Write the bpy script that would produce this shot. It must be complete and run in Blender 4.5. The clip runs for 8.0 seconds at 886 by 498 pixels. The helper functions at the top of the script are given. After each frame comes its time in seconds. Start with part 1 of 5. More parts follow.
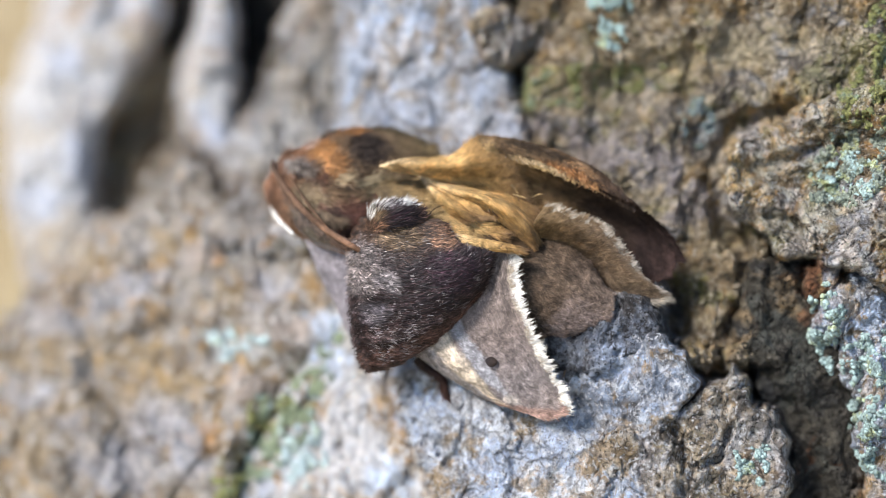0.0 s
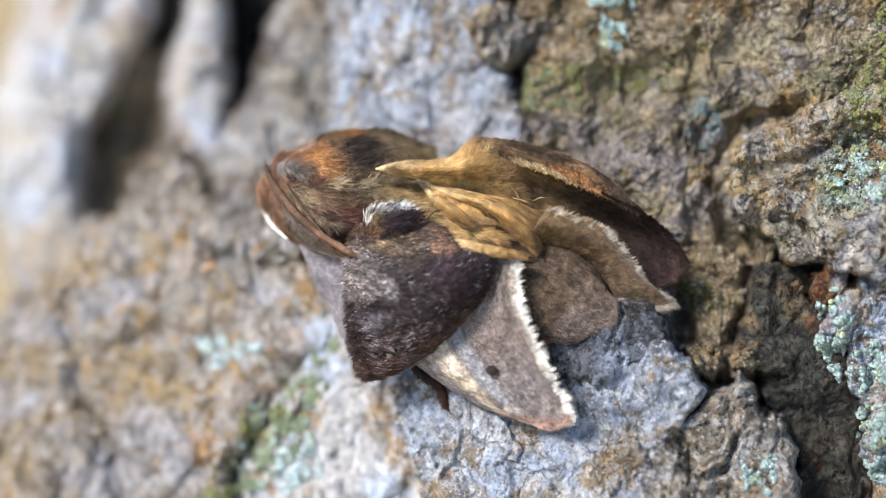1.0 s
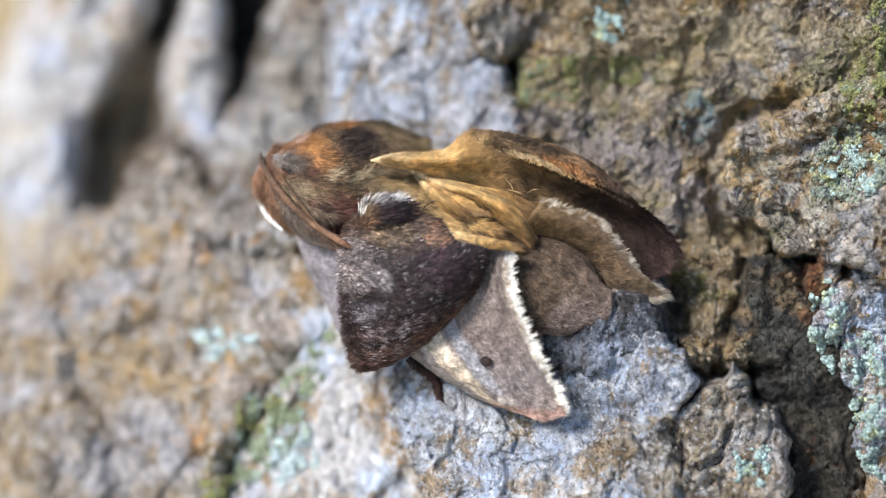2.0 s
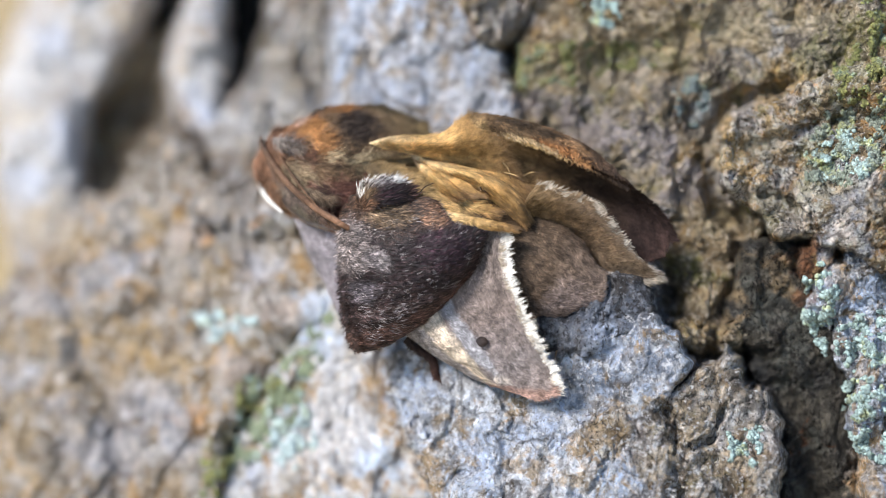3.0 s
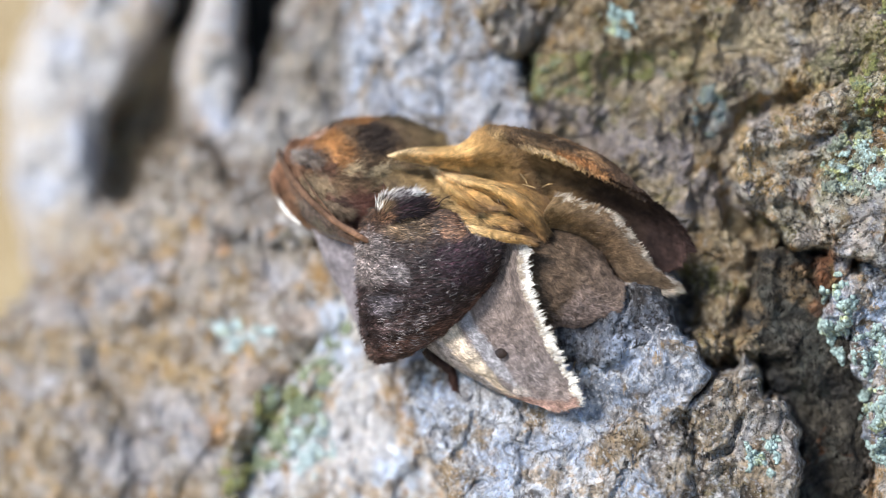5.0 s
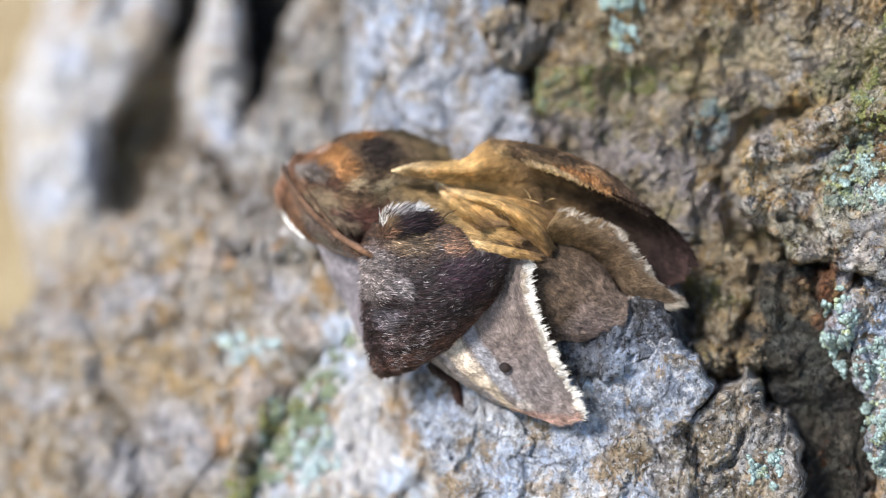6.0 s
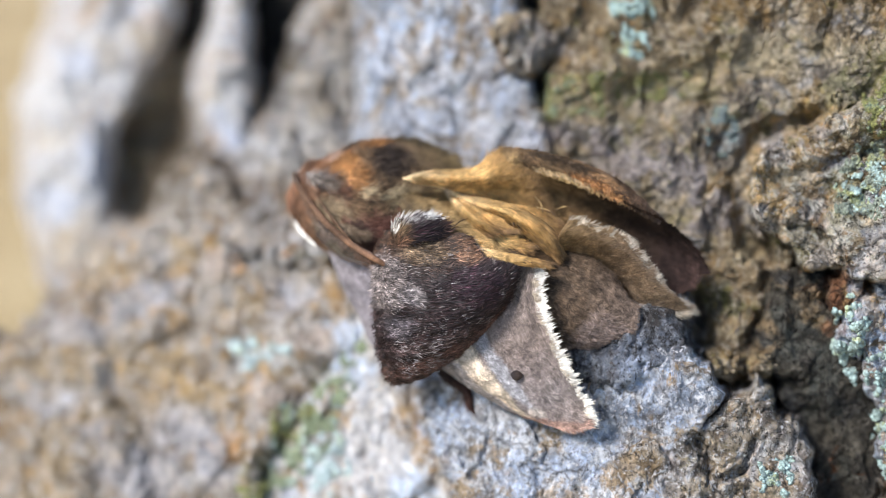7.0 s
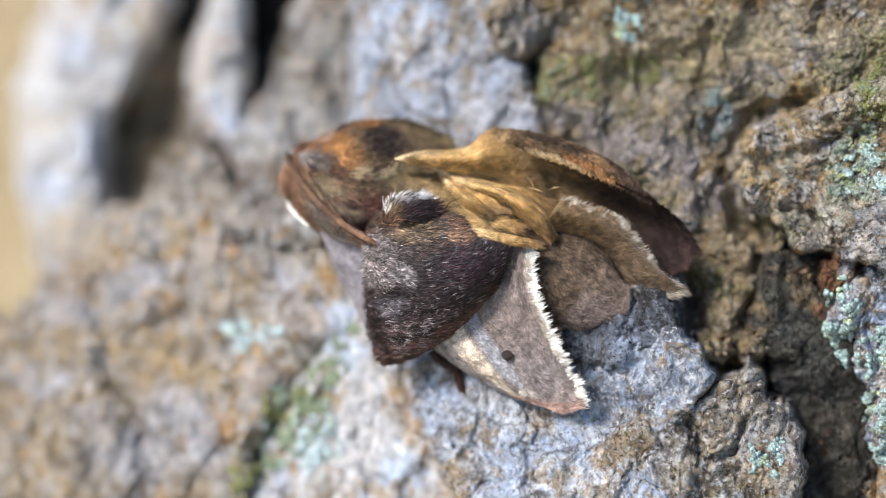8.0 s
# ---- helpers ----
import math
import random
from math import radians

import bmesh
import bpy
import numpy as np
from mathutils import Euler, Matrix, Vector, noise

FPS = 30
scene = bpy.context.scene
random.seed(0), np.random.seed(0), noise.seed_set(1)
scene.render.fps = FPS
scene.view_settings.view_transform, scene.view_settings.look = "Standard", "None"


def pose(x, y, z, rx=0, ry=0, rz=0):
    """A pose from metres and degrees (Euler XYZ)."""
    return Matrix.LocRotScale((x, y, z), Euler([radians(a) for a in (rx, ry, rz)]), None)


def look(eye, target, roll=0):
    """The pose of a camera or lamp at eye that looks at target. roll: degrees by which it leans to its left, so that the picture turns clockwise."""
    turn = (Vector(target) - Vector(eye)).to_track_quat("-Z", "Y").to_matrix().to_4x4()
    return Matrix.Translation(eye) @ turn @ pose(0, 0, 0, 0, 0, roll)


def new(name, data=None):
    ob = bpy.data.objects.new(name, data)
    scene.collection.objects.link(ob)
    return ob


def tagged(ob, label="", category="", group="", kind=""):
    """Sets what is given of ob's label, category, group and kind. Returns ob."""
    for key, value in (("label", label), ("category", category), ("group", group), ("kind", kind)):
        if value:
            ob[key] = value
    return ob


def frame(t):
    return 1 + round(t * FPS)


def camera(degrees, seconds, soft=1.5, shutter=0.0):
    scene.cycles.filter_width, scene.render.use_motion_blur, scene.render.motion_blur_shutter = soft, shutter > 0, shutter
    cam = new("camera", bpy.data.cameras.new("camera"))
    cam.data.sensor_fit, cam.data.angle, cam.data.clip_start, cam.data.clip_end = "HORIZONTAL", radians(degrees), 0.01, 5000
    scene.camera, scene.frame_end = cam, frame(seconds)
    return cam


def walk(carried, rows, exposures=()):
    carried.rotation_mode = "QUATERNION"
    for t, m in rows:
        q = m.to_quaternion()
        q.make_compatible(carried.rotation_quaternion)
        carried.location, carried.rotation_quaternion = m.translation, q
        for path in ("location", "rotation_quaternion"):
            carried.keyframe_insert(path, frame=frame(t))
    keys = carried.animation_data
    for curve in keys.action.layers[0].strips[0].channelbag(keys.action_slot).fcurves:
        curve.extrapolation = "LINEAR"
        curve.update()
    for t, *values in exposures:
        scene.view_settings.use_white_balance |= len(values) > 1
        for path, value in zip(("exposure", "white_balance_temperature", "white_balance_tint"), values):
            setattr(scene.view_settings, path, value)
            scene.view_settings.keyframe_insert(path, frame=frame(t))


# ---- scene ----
cam = camera(50, 8.0, 0.7)
PATH = [
    (0, 0.00002, -0.04821, 0.37840, 60.710, 0.227, 0.084),
    (0.2, -0.00025, -0.04675, 0.37710, 60.893, -0.059, -0.401),
    (0.5, -0.00037, -0.04674, 0.37742, 60.709, -0.109, -0.454),
    (1, -0.00050, -0.04665, 0.37807, 60.503, 0.020, -0.555),
    (1.2, -0.00030, -0.04661, 0.37797, 60.382, 0.078, -0.613),
    (2.3, 0.00007, -0.04735, 0.37783, 60.275, 0.040, -0.331),
    (2.5, 0.00046, -0.04767, 0.37753, 60.163, 0.135, -0.244),
    (3, 0.00030, -0.04796, 0.37747, 60.174, -0.027, -0.070),
    (3.5, 0.00000, -0.04763, 0.37750, 60.000, -0.000, 0.000),
    (4, -0.00029, -0.04779, 0.37774, 60.049, 0.089, -0.005),
    (4.2, -0.00046, -0.04767, 0.37807, 59.922, 0.059, -0.031),
    (5.3, -0.00058, -0.04754, 0.37885, 59.628, 0.355, -0.022),
    (5.5, -0.00088, -0.04746, 0.37914, 59.693, 0.250, -0.062),
    (6, -0.00071, -0.04737, 0.37952, 59.523, 0.419, -0.061),
    (6.5, -0.00088, -0.04765, 0.37949, 59.601, 0.515, -0.045),
    (7, -0.00133, -0.04702, 0.38034, 59.054, 0.477, -0.072),
    (7.2, -0.00079, -0.04706, 0.38001, 59.012, 0.600, 0.058),
    (7.5, -0.00071, -0.04797, 0.37930, 59.157, 0.345, 0.152),
    (8, -0.00066, -0.04767, 0.37934, 59.141, 0.346, 0.264),
]
walk(cam, [(t, pose(x, y, z, rx, ry, rz)) for t, x, y, z, rx, ry, rz in PATH])
# a phone lens held close: shallow depth of field
cam.data.dof.use_dof = True
cam.data.dof.focus_distance = 0.0516
cam.data.dof.aperture_fstop = 10.4

# ---- light: bright open shade under a hazy sky ----
world = bpy.data.worlds.new("sky")
scene.world = world
world.use_nodes = True
wn = world.node_tree
sky = wn.nodes.new("ShaderNodeTexSky")
sky.sky_type, sky.sun_disc = "NISHITA", False
sky.sun_elevation, sky.sun_rotation = radians(51), radians(253)
sky.dust_density = 0.8
wn.links.new(sky.outputs[0], wn.nodes["Background"].inputs[0])
wn.nodes["Background"].inputs[1].default_value = 0.155
sun = new("sun", bpy.data.lights.new("sun", "SUN"))
sun.data.energy, sun.data.angle, sun.data.color = 3.9, radians(13), (1.0, 0.97, 0.97)
sun.matrix_world = look((-1.0, -0.3, 1.3), (0, 0, 0))
scene.view_settings.exposure = 0.42

# ---- materials ----


class Nodes:
    """A short way to write node trees."""

    def __init__(self, name):
        self.mat = bpy.data.materials.new(name)
        self.mat.use_nodes = True
        self.tree = self.mat.node_tree
        self.bsdf = self.tree.nodes["Principled BSDF"]

    def link(self, a, b):
        self.tree.links.new(a, b)

    def coord(self, which="Object"):
        return self.tree.nodes.new("ShaderNodeTexCoord").outputs[which]

    def noise(self, vec, scale, detail=4, rough=0.6, warp=0.0):
        n = self.tree.nodes.new("ShaderNodeTexNoise")
        self.link(vec, n.inputs["Vector"])
        for key, v in (("Scale", scale), ("Detail", detail), ("Roughness", rough), ("Distortion", warp)):
            n.inputs[key].default_value = v
        return n.outputs[0]

    def tint(self, vec, scale):
        n = self.tree.nodes.new("ShaderNodeTexNoise")
        self.link(vec, n.inputs["Vector"])
        n.inputs["Scale"].default_value = scale
        return n.outputs[1]

    def cells(self, vec, scale, feature="F1"):
        n = self.tree.nodes.new("ShaderNodeTexVoronoi")
        n.feature = feature
        self.link(vec, n.inputs["Vector"])
        n.inputs["Scale"].default_value = scale
        return n.outputs[0]

    def ramp(self, fac, stops):
        n = self.tree.nodes.new("ShaderNodeValToRGB")
        self.link(fac, n.inputs[0])
        while len(n.color_ramp.elements) < len(stops):
            n.color_ramp.elements.new(0.5)
        for e, (p, c) in zip(n.color_ramp.elements, stops):
            e.position = p
            e.color = (*c, 1) if isinstance(c, tuple) else (c, c, c, 1)
        return n.outputs[0]

    def mix(self, fac, a, b, blend="MIX"):
        n = self.tree.nodes.new("ShaderNodeMix")
        n.data_type, n.blend_type = "RGBA", blend
        for slot, v in ((0, fac), (6, a), (7, b)):
            if isinstance(v, (int, float)):
                n.inputs[slot].default_value = v if slot == 0 else (v, v, v, 1)
            elif isinstance(v, tuple):
                n.inputs[slot].default_value = (*v, 1)
            else:
                self.link(v, n.inputs[slot])
        return n.outputs[2]

    def mapped(self, vec, scale):
        n = self.tree.nodes.new("ShaderNodeMapping")
        self.link(vec, n.inputs[0])
        n.inputs["Scale"].default_value = scale
        return n.outputs[0]

    def fade(self, value, lo, hi):
        n = self.tree.nodes.new("ShaderNodeMapRange")
        n.interpolation_type = "SMOOTHSTEP"
        self.link(value, n.inputs[0])
        for k, v in ((1, lo), (2, hi), (3, 1.0), (4, 0.0)):
            n.inputs[k].default_value = v
        return n.outputs[0]

    def island(self):
        return self.tree.nodes.new("ShaderNodeNewGeometry").outputs["Random Per Island"]

    def axis(self, vec, which):
        n = self.tree.nodes.new("ShaderNodeSeparateXYZ")
        self.link(vec, n.inputs[0])
        return n.outputs[which]

    def bump(self, height, strength, distance):
        n = self.tree.nodes.new("ShaderNodeBump")
        n.inputs["Strength"].default_value, n.inputs["Distance"].default_value = strength, distance
        self.link(height, n.inputs["Height"])
        if self.bsdf.inputs["Normal"].links:
            self.link(self.bsdf.inputs["Normal"].links[0].from_socket, n.inputs["Normal"])
        self.link(n.outputs[0], self.bsdf.inputs["Normal"])

    def done(self, colour, rough=0.85, sheen=0.0, spec=0.3):
        if isinstance(colour, tuple):
            self.bsdf.inputs["Base Color"].default_value = (*colour, 1)
        else:
            self.link(colour, self.bsdf.inputs["Base Color"])
        if isinstance(rough, float):
            self.bsdf.inputs["Roughness"].default_value = rough
        else:
            self.link(rough, self.bsdf.inputs["Roughness"])
        self.bsdf.inputs["Sheen Weight"].default_value = sheen
        self.bsdf.inputs["Specular IOR Level"].default_value = spec
        return self.mat


def bark_material(name, tones, tone_patch, stain_at, dark, speck=0.6, moss=None, grainy=0.95, cool=(0.50, 0.54, 0.62), cool_at=0.58, patchy=0.8, cracked=0.6, depth=1.0):
    """Weathered bark: broad tone patches, warm and cool stains, dark grains, pale crust and black specks."""
    n = Nodes(name)
    c = n.coord()
    broad = n.noise(c, 300, 5, 0.62, 0.9)
    col = n.ramp(broad, [(0.40, tones[0]), (0.47, tones[1]), (0.53, tones[2]), (0.61, tones[3])])
    chill = n.ramp(n.noise(c, 260, 6, 0.7, 0.9), [(cool_at, 0.0), (cool_at + 0.08, 0.75)])
    col = n.mix(chill, col, cool)
    warm = n.ramp(n.noise(n.mapped(c, (1.3, 1.0, 0.8)), 430, 6, 0.7, 1.2), [(stain_at, 0.0), (stain_at + 0.07, 0.9)])
    col = n.mix(warm, col, tone_patch)
    toned = n.tree.nodes.new("ShaderNodeAttribute")
    toned.attribute_name = "tone_patch"
    col = n.mix(toned.outputs["Alpha"], col, toned.outputs["Color"])
    if moss:
        col = n.mix(n.ramp(n.noise(c, 370, 6, 0.78, 0.4), [(0.56, 0.0), (0.64, 0.75)]), col, moss)
    col = n.mix(patchy, col, n.ramp(n.noise(n.mapped(c, (1.2, 1.0, 0.9)), 850, 5, 0.7, 0.6), [(0.36, 0.42), (0.48, 0.85), (0.57, 1.15), (0.64, 1.5)]), "MULTIPLY")
    crust = n.ramp(n.noise(c, 1000, 6, 0.75, 0.5), [(0.53, 0.0), (0.60, speck)])
    col = n.mix(crust, col, tuple(min(0.9, 1.35 * v + 0.04) for v in tones[3]))
    grain = n.ramp(n.noise(n.mapped(c, (1.25, 1.0, 0.85)), 1400, 7, 0.8, 0.7), [(0.40, grainy), (0.48, 0.0)])
    col = n.mix(grain, col, dark)
    bent = n.mix(0.0012, c, n.tint(c, 900), "ADD")
    lines = n.ramp(n.cells(bent, 620, "DISTANCE_TO_EDGE"), [(0.015, 1.0), (0.075, 0.0)])
    some = n.ramp(n.noise(c, 500, 3, 0.6), [(0.46, 0.0), (0.56, cracked)])
    col = n.mix(n.mix(1.0, lines, some, "MULTIPLY"), col, tuple(0.6 * v for v in dark))
    flake = n.ramp(n.cells(bent, 1700), [(0.1, 1.45), (0.5, 1.1), (0.8, 0.7)])
    col = n.mix(0.6, col, flake, "MULTIPLY")
    pale = n.ramp(n.noise(c, 3600, 4, 0.65), [(0.56, 0.0), (0.63, speck)])
    col = n.mix(pale, col, tuple(min(0.92, 1.5 * v + 0.06) for v in tones[3]))
    black = n.ramp(n.noise(c, 4500, 4, 0.65), [(0.36, grainy), (0.43, 0.0)])
    col = n.mix(black, col, tuple(0.4 * v for v in dark))
    n.bump(n.mix(1.0, n.mix(1.0, lines, some, "MULTIPLY"), -1.0, "MULTIPLY"), 0.6, 0.0002 * depth)
    n.bump(n.cells(bent, 1700), -0.7, 0.0003 * depth)
    n.bump(n.noise(c, 1300, 6, 0.75, 0.6), 1.0, 0.0007 * depth)
    n.bump(n.noise(c, 3600, 6, 0.78), 1.0, 0.0005 * depth)
    return n.done(col, 0.85, 0.0, 0.3)


GREY_BARK = bark_material("grey_bark", [(0.36, 0.32, 0.28), (0.52, 0.52, 0.54), (0.66, 0.70, 0.78), (0.78, 0.85, 0.94)],
                          (0.46, 0.32, 0.17), 0.52, (0.12, 0.108, 0.10), 0.75, grainy=0.6, cool=(0.54, 0.68, 0.90), cool_at=0.51, patchy=0.7, depth=0.7)
PALE_BARK = bark_material("pale_bark", [(0.52, 0.44, 0.33), (0.72, 0.66, 0.58), (0.84, 0.82, 0.79), (0.90, 0.90, 0.92)],
                          (0.55, 0.33, 0.14), 0.52, (0.20, 0.15, 0.11), 0.8, grainy=0.2, cool=(0.62, 0.66, 0.76), cool_at=0.54, patchy=0.7, cracked=0.2, depth=0.6)
WARM_BARK = bark_material("warm_bark", [(0.19, 0.14, 0.09), (0.31, 0.235, 0.155), (0.40, 0.33, 0.245), (0.52, 0.48, 0.43)],
                          (0.56, 0.34, 0.13), 0.51, (0.13, 0.10, 0.08), 0.8, grainy=0.2, cool=(0.42, 0.43, 0.47), cool_at=0.57, patchy=0.9, cracked=0.15, depth=0.6)
BROWN_BARK = bark_material("brown_bark", [(0.195, 0.135, 0.07), (0.35, 0.26, 0.145), (0.46, 0.36, 0.215), (0.57, 0.475, 0.345)],
                           (0.46, 0.29, 0.11), 0.53, (0.07, 0.056, 0.042), 0.6, (0.28, 0.25, 0.06), 0.65, (0.42, 0.43, 0.46), 0.56)
TAN_BARK = bark_material("tan_bark", [(0.27, 0.19, 0.105), (0.50, 0.37, 0.21), (0.66, 0.53, 0.35), (0.78, 0.69, 0.55)],
                         (0.56, 0.31, 0.11), 0.53, (0.07, 0.055, 0.04), 0.45, (0.32, 0.28, 0.09), 0.8, (0.44, 0.47, 0.52), 0.60)
# tones darkened so that the shade of the recesses is in the bark
SHADED_RUST_BARK = bark_material("shaded_inner_bark", [(0.034, 0.03, 0.024), (0.065, 0.058, 0.045), (0.10, 0.088, 0.066), (0.16, 0.14, 0.105)],
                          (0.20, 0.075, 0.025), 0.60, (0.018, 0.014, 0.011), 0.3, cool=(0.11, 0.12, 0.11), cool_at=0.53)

GREYTAN_BARK = bark_material("grey_tan_bark", [(0.30, 0.21, 0.13), (0.56, 0.45, 0.32), (0.71, 0.62, 0.50), (0.84, 0.80, 0.74)],
                             (0.46, 0.30, 0.15), 0.55, (0.07, 0.055, 0.045), 0.75, (0.34, 0.29, 0.12), 0.85, (0.52, 0.55, 0.62), 0.55)
# a darker grey bark with the moth's shadow in its tones
SHADOWED_GREY_BARK = bark_material("shadowed_grey_bark", [(0.10, 0.09, 0.085), (0.17, 0.165, 0.165), (0.24, 0.245, 0.26), (0.32, 0.34, 0.37)],
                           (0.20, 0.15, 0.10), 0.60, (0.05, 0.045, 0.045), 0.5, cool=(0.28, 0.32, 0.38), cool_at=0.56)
CRUST_BARK = bark_material("crust_bark", [(0.58, 0.55, 0.53), (0.72, 0.74, 0.78), (0.84, 0.87, 0.92), (0.90, 0.92, 0.95)],
                           (0.50, 0.34, 0.18), 0.55, (0.20, 0.18, 0.165), 0.7, grainy=0.55, cool=(0.62, 0.73, 0.90), cool_at=0.53, depth=0.7)
ORANGE_BARK = bark_material("rusty_bark", [(0.06, 0.03, 0.018), (0.12, 0.055, 0.028), (0.19, 0.085, 0.04), (0.28, 0.15, 0.08)],
                            (0.30, 0.11, 0.04), 0.54, (0.04, 0.02, 0.015), 0.3, cool=(0.20, 0.12, 0.08))

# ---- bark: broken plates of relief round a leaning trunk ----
# Sheet coordinates are bearings from the camera, in millimetres at 55 mm, placed to fit its view; d is the distance
# from the viewpoint in units of 55 mm.
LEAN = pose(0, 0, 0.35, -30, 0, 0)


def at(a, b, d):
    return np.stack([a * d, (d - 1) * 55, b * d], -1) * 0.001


TABLE = np.random.RandomState(7).rand(512, 512) * 2 * np.pi


def ripple(x, y, seed=0):
    """Smooth gradient noise, about -0.7 to 0.7."""
    xi, yi = np.floor(x).astype(int), np.floor(y).astype(int)
    fx, fy = x - xi, y - yi
    sx, sy = fx * fx * fx * (fx * (fx * 6 - 15) + 10), fy * fy * fy * (fy * (fy * 6 - 15) + 10)

    def corner(i, j):
        g = TABLE[(xi + i + 37 * seed) % 512, (yi + j + 91 * seed) % 512]
        return np.cos(g) * (fx - i) + np.sin(g) * (fy - j)

    low = corner(0, 0) * (1 - sx) + corner(1, 0) * sx
    high = corner(0, 1) * (1 - sx) + corner(1, 1) * sx
    return low * (1 - sy) + high * sy


def fbm(x, y, size, octaves=4, seed=0, gain=0.5):
    total, amp = 0, 1.0
    for k in range(octaves):
        total = total + amp * ripple(x / size + 13.7 * k, y / size + 5.1 * k, seed + k)
        size, amp = size * 0.48, amp * gain
    return total


def smooth(lo, hi, x):
    t = np.clip((x - lo) / (hi - lo), 0, 1)
    return t * t * (3 - 2 * t)


def inside(a, b, outline):
    """Signed distance to a closed outline, positive inside."""
    best, odd = np.full(a.shape, 1e9), np.zeros(a.shape, bool)
    for (x0, y0), (x1, y1) in zip(outline, outline[1:] + outline[:1]):
        ex, ey = x1 - x0, y1 - y0
        t = np.clip(((a - x0) * ex + (b - y0) * ey) / (ex * ex + ey * ey + 1e-9), 0, 1)
        best = np.minimum(best, np.hypot(a - x0 - t * ex, b - y0 - t * ey))
        cross = (y0 > b) != (y1 > b)
        odd ^= cross & (a < ex * (b - y0) / (ey if abs(ey) > 1e-9 else 1e-9) + x0)
    return np.where(odd, best, -best)


def mesh_from(name, verts, faces, mat, uvs=None, tints=None):
    me = bpy.data.meshes.new(name)
    verts, faces = np.asarray(verts, float), np.asarray(faces, np.int32)
    n, k = faces.shape
    me.vertices.add(len(verts))
    me.vertices.foreach_set("co", verts.ravel())
    me.loops.add(n * k)
    me.loops.foreach_set("vertex_index", faces.ravel())
    me.polygons.add(n)
    me.polygons.foreach_set("loop_start", np.arange(0, n * k, k, dtype=np.int32))
    me.polygons.foreach_set("use_smooth", np.full(n, True))
    if uvs is not None:
        me.uv_layers.new(name="uv").data.foreach_set("uv", np.asarray(uvs, float)[faces.ravel()].ravel())
    me.materials.append(mat)
    me.update(calc_edges=True)
    me.validate()
    if tints is not None:
        me.color_attributes.new("tone_patch", "FLOAT_COLOR", "POINT").data.foreach_set("color", tints.astype(np.float32).ravel())
    return me


def grid_faces(keep):
    """Quads of a grid whose four corners are all kept, and the new index of each kept vertex."""
    index = np.cumsum(keep.ravel()).reshape(keep.shape) - 1
    q = keep[:-1, :-1] & keep[1:, :-1] & keep[1:, 1:] & keep[:-1, 1:]
    f = np.stack([index[:-1, :-1], index[1:, :-1], index[1:, 1:], index[:-1, 1:]], -1)
    return f[q]


def relief(a, b, seed, rough, fine=1.0):
    """Lumps, ledges, flakes and pits of bark, in units of d."""
    wa = a + 1.1 * fbm(a, b, 3.0, 3, seed + 11)
    wb = b + 1.1 * fbm(a, b, 3.0, 3, seed + 12)
    lumps = 0.024 * fbm(wa, wb * 0.7, 5.0, 2, seed)
    step = fbm(wa * 1.1, wb * 0.6, 2.4, 2, seed + 3)
    ledges = 0.009 * (smooth(-0.10, 0.10, step) + 0.7 * smooth(0.16, 0.30, step) - 0.8)
    flakes = 0.006 * np.abs(fbm(wa, wb * 0.7, 0.9, 3, seed + 4, 0.6)) + 0.0050 * fbm(wa, wb, 0.45, 3, seed + 7, 0.75)
    pits = 0.013 * smooth(0.38, 0.70, fbm(wa, wb * 0.7, 1.6, 3, seed + 9))
    return rough * (fine * (pits - flakes) - lumps - ledges)


def gully(a, b, line, width):
    """1 along a broken line, fading to 0 at its width."""
    best = np.full(a.shape, 1e9)
    for (x0, y0), (x1, y1) in zip(line, line[1:]):
        ex, ey = x1 - x0, y1 - y0
        t = np.clip(((a - x0) * ex + (b - y0) * ey) / (ex * ex + ey * ey), 0, 1)
        best = np.minimum(best, np.hypot(a - x0 - t * ex, b - y0 - t * ey))
    best = best + 0.45 * fbm(a, b, 1.3, 4, 77, 0.6)
    return 1 - smooth(0, width, best)


# weathering on the bark, and shade painted into its clefts: patches of another tone, as (across, up, half width, half
# height, turn)
STAINS_AND_SHADE = []


def tone_patch(tone, strength, *patches):
    STAINS_AND_SHADE.extend((tone, strength, *p) for p in patches)


def stain_and_shade(a, b):
    """The tone of the patches at sheet points, with their strength as a fourth number."""
    wa, wb = a + 1.0 * fbm(a, b, 1.7, 4, 301, 0.6), b + 1.0 * fbm(a, b, 1.7, 4, 307, 0.6)
    frayed = 0.55 * fbm(a, b, 0.8, 4, 311, 0.7)
    tone, cover = np.zeros((*a.shape, 3)), np.zeros(a.shape)
    for colour, strength, ca, cb, ra, rb, turn in STAINS_AND_SHADE:
        c, e = math.cos(radians(turn)), math.sin(radians(turn))
        x, y = (wa - ca) * c + (wb - cb) * e, (wb - cb) * c - (wa - ca) * e
        w = strength * (1 - smooth(0.55, 1.25, np.hypot(x / ra, y / rb) + frayed))
        tone = tone * (1 - w[..., None]) + np.array(colour) * w[..., None]
        cover = cover + (1 - cover) * w
    return np.concatenate([tone / np.maximum(cover, 1e-4)[..., None], cover[..., None]], -1)


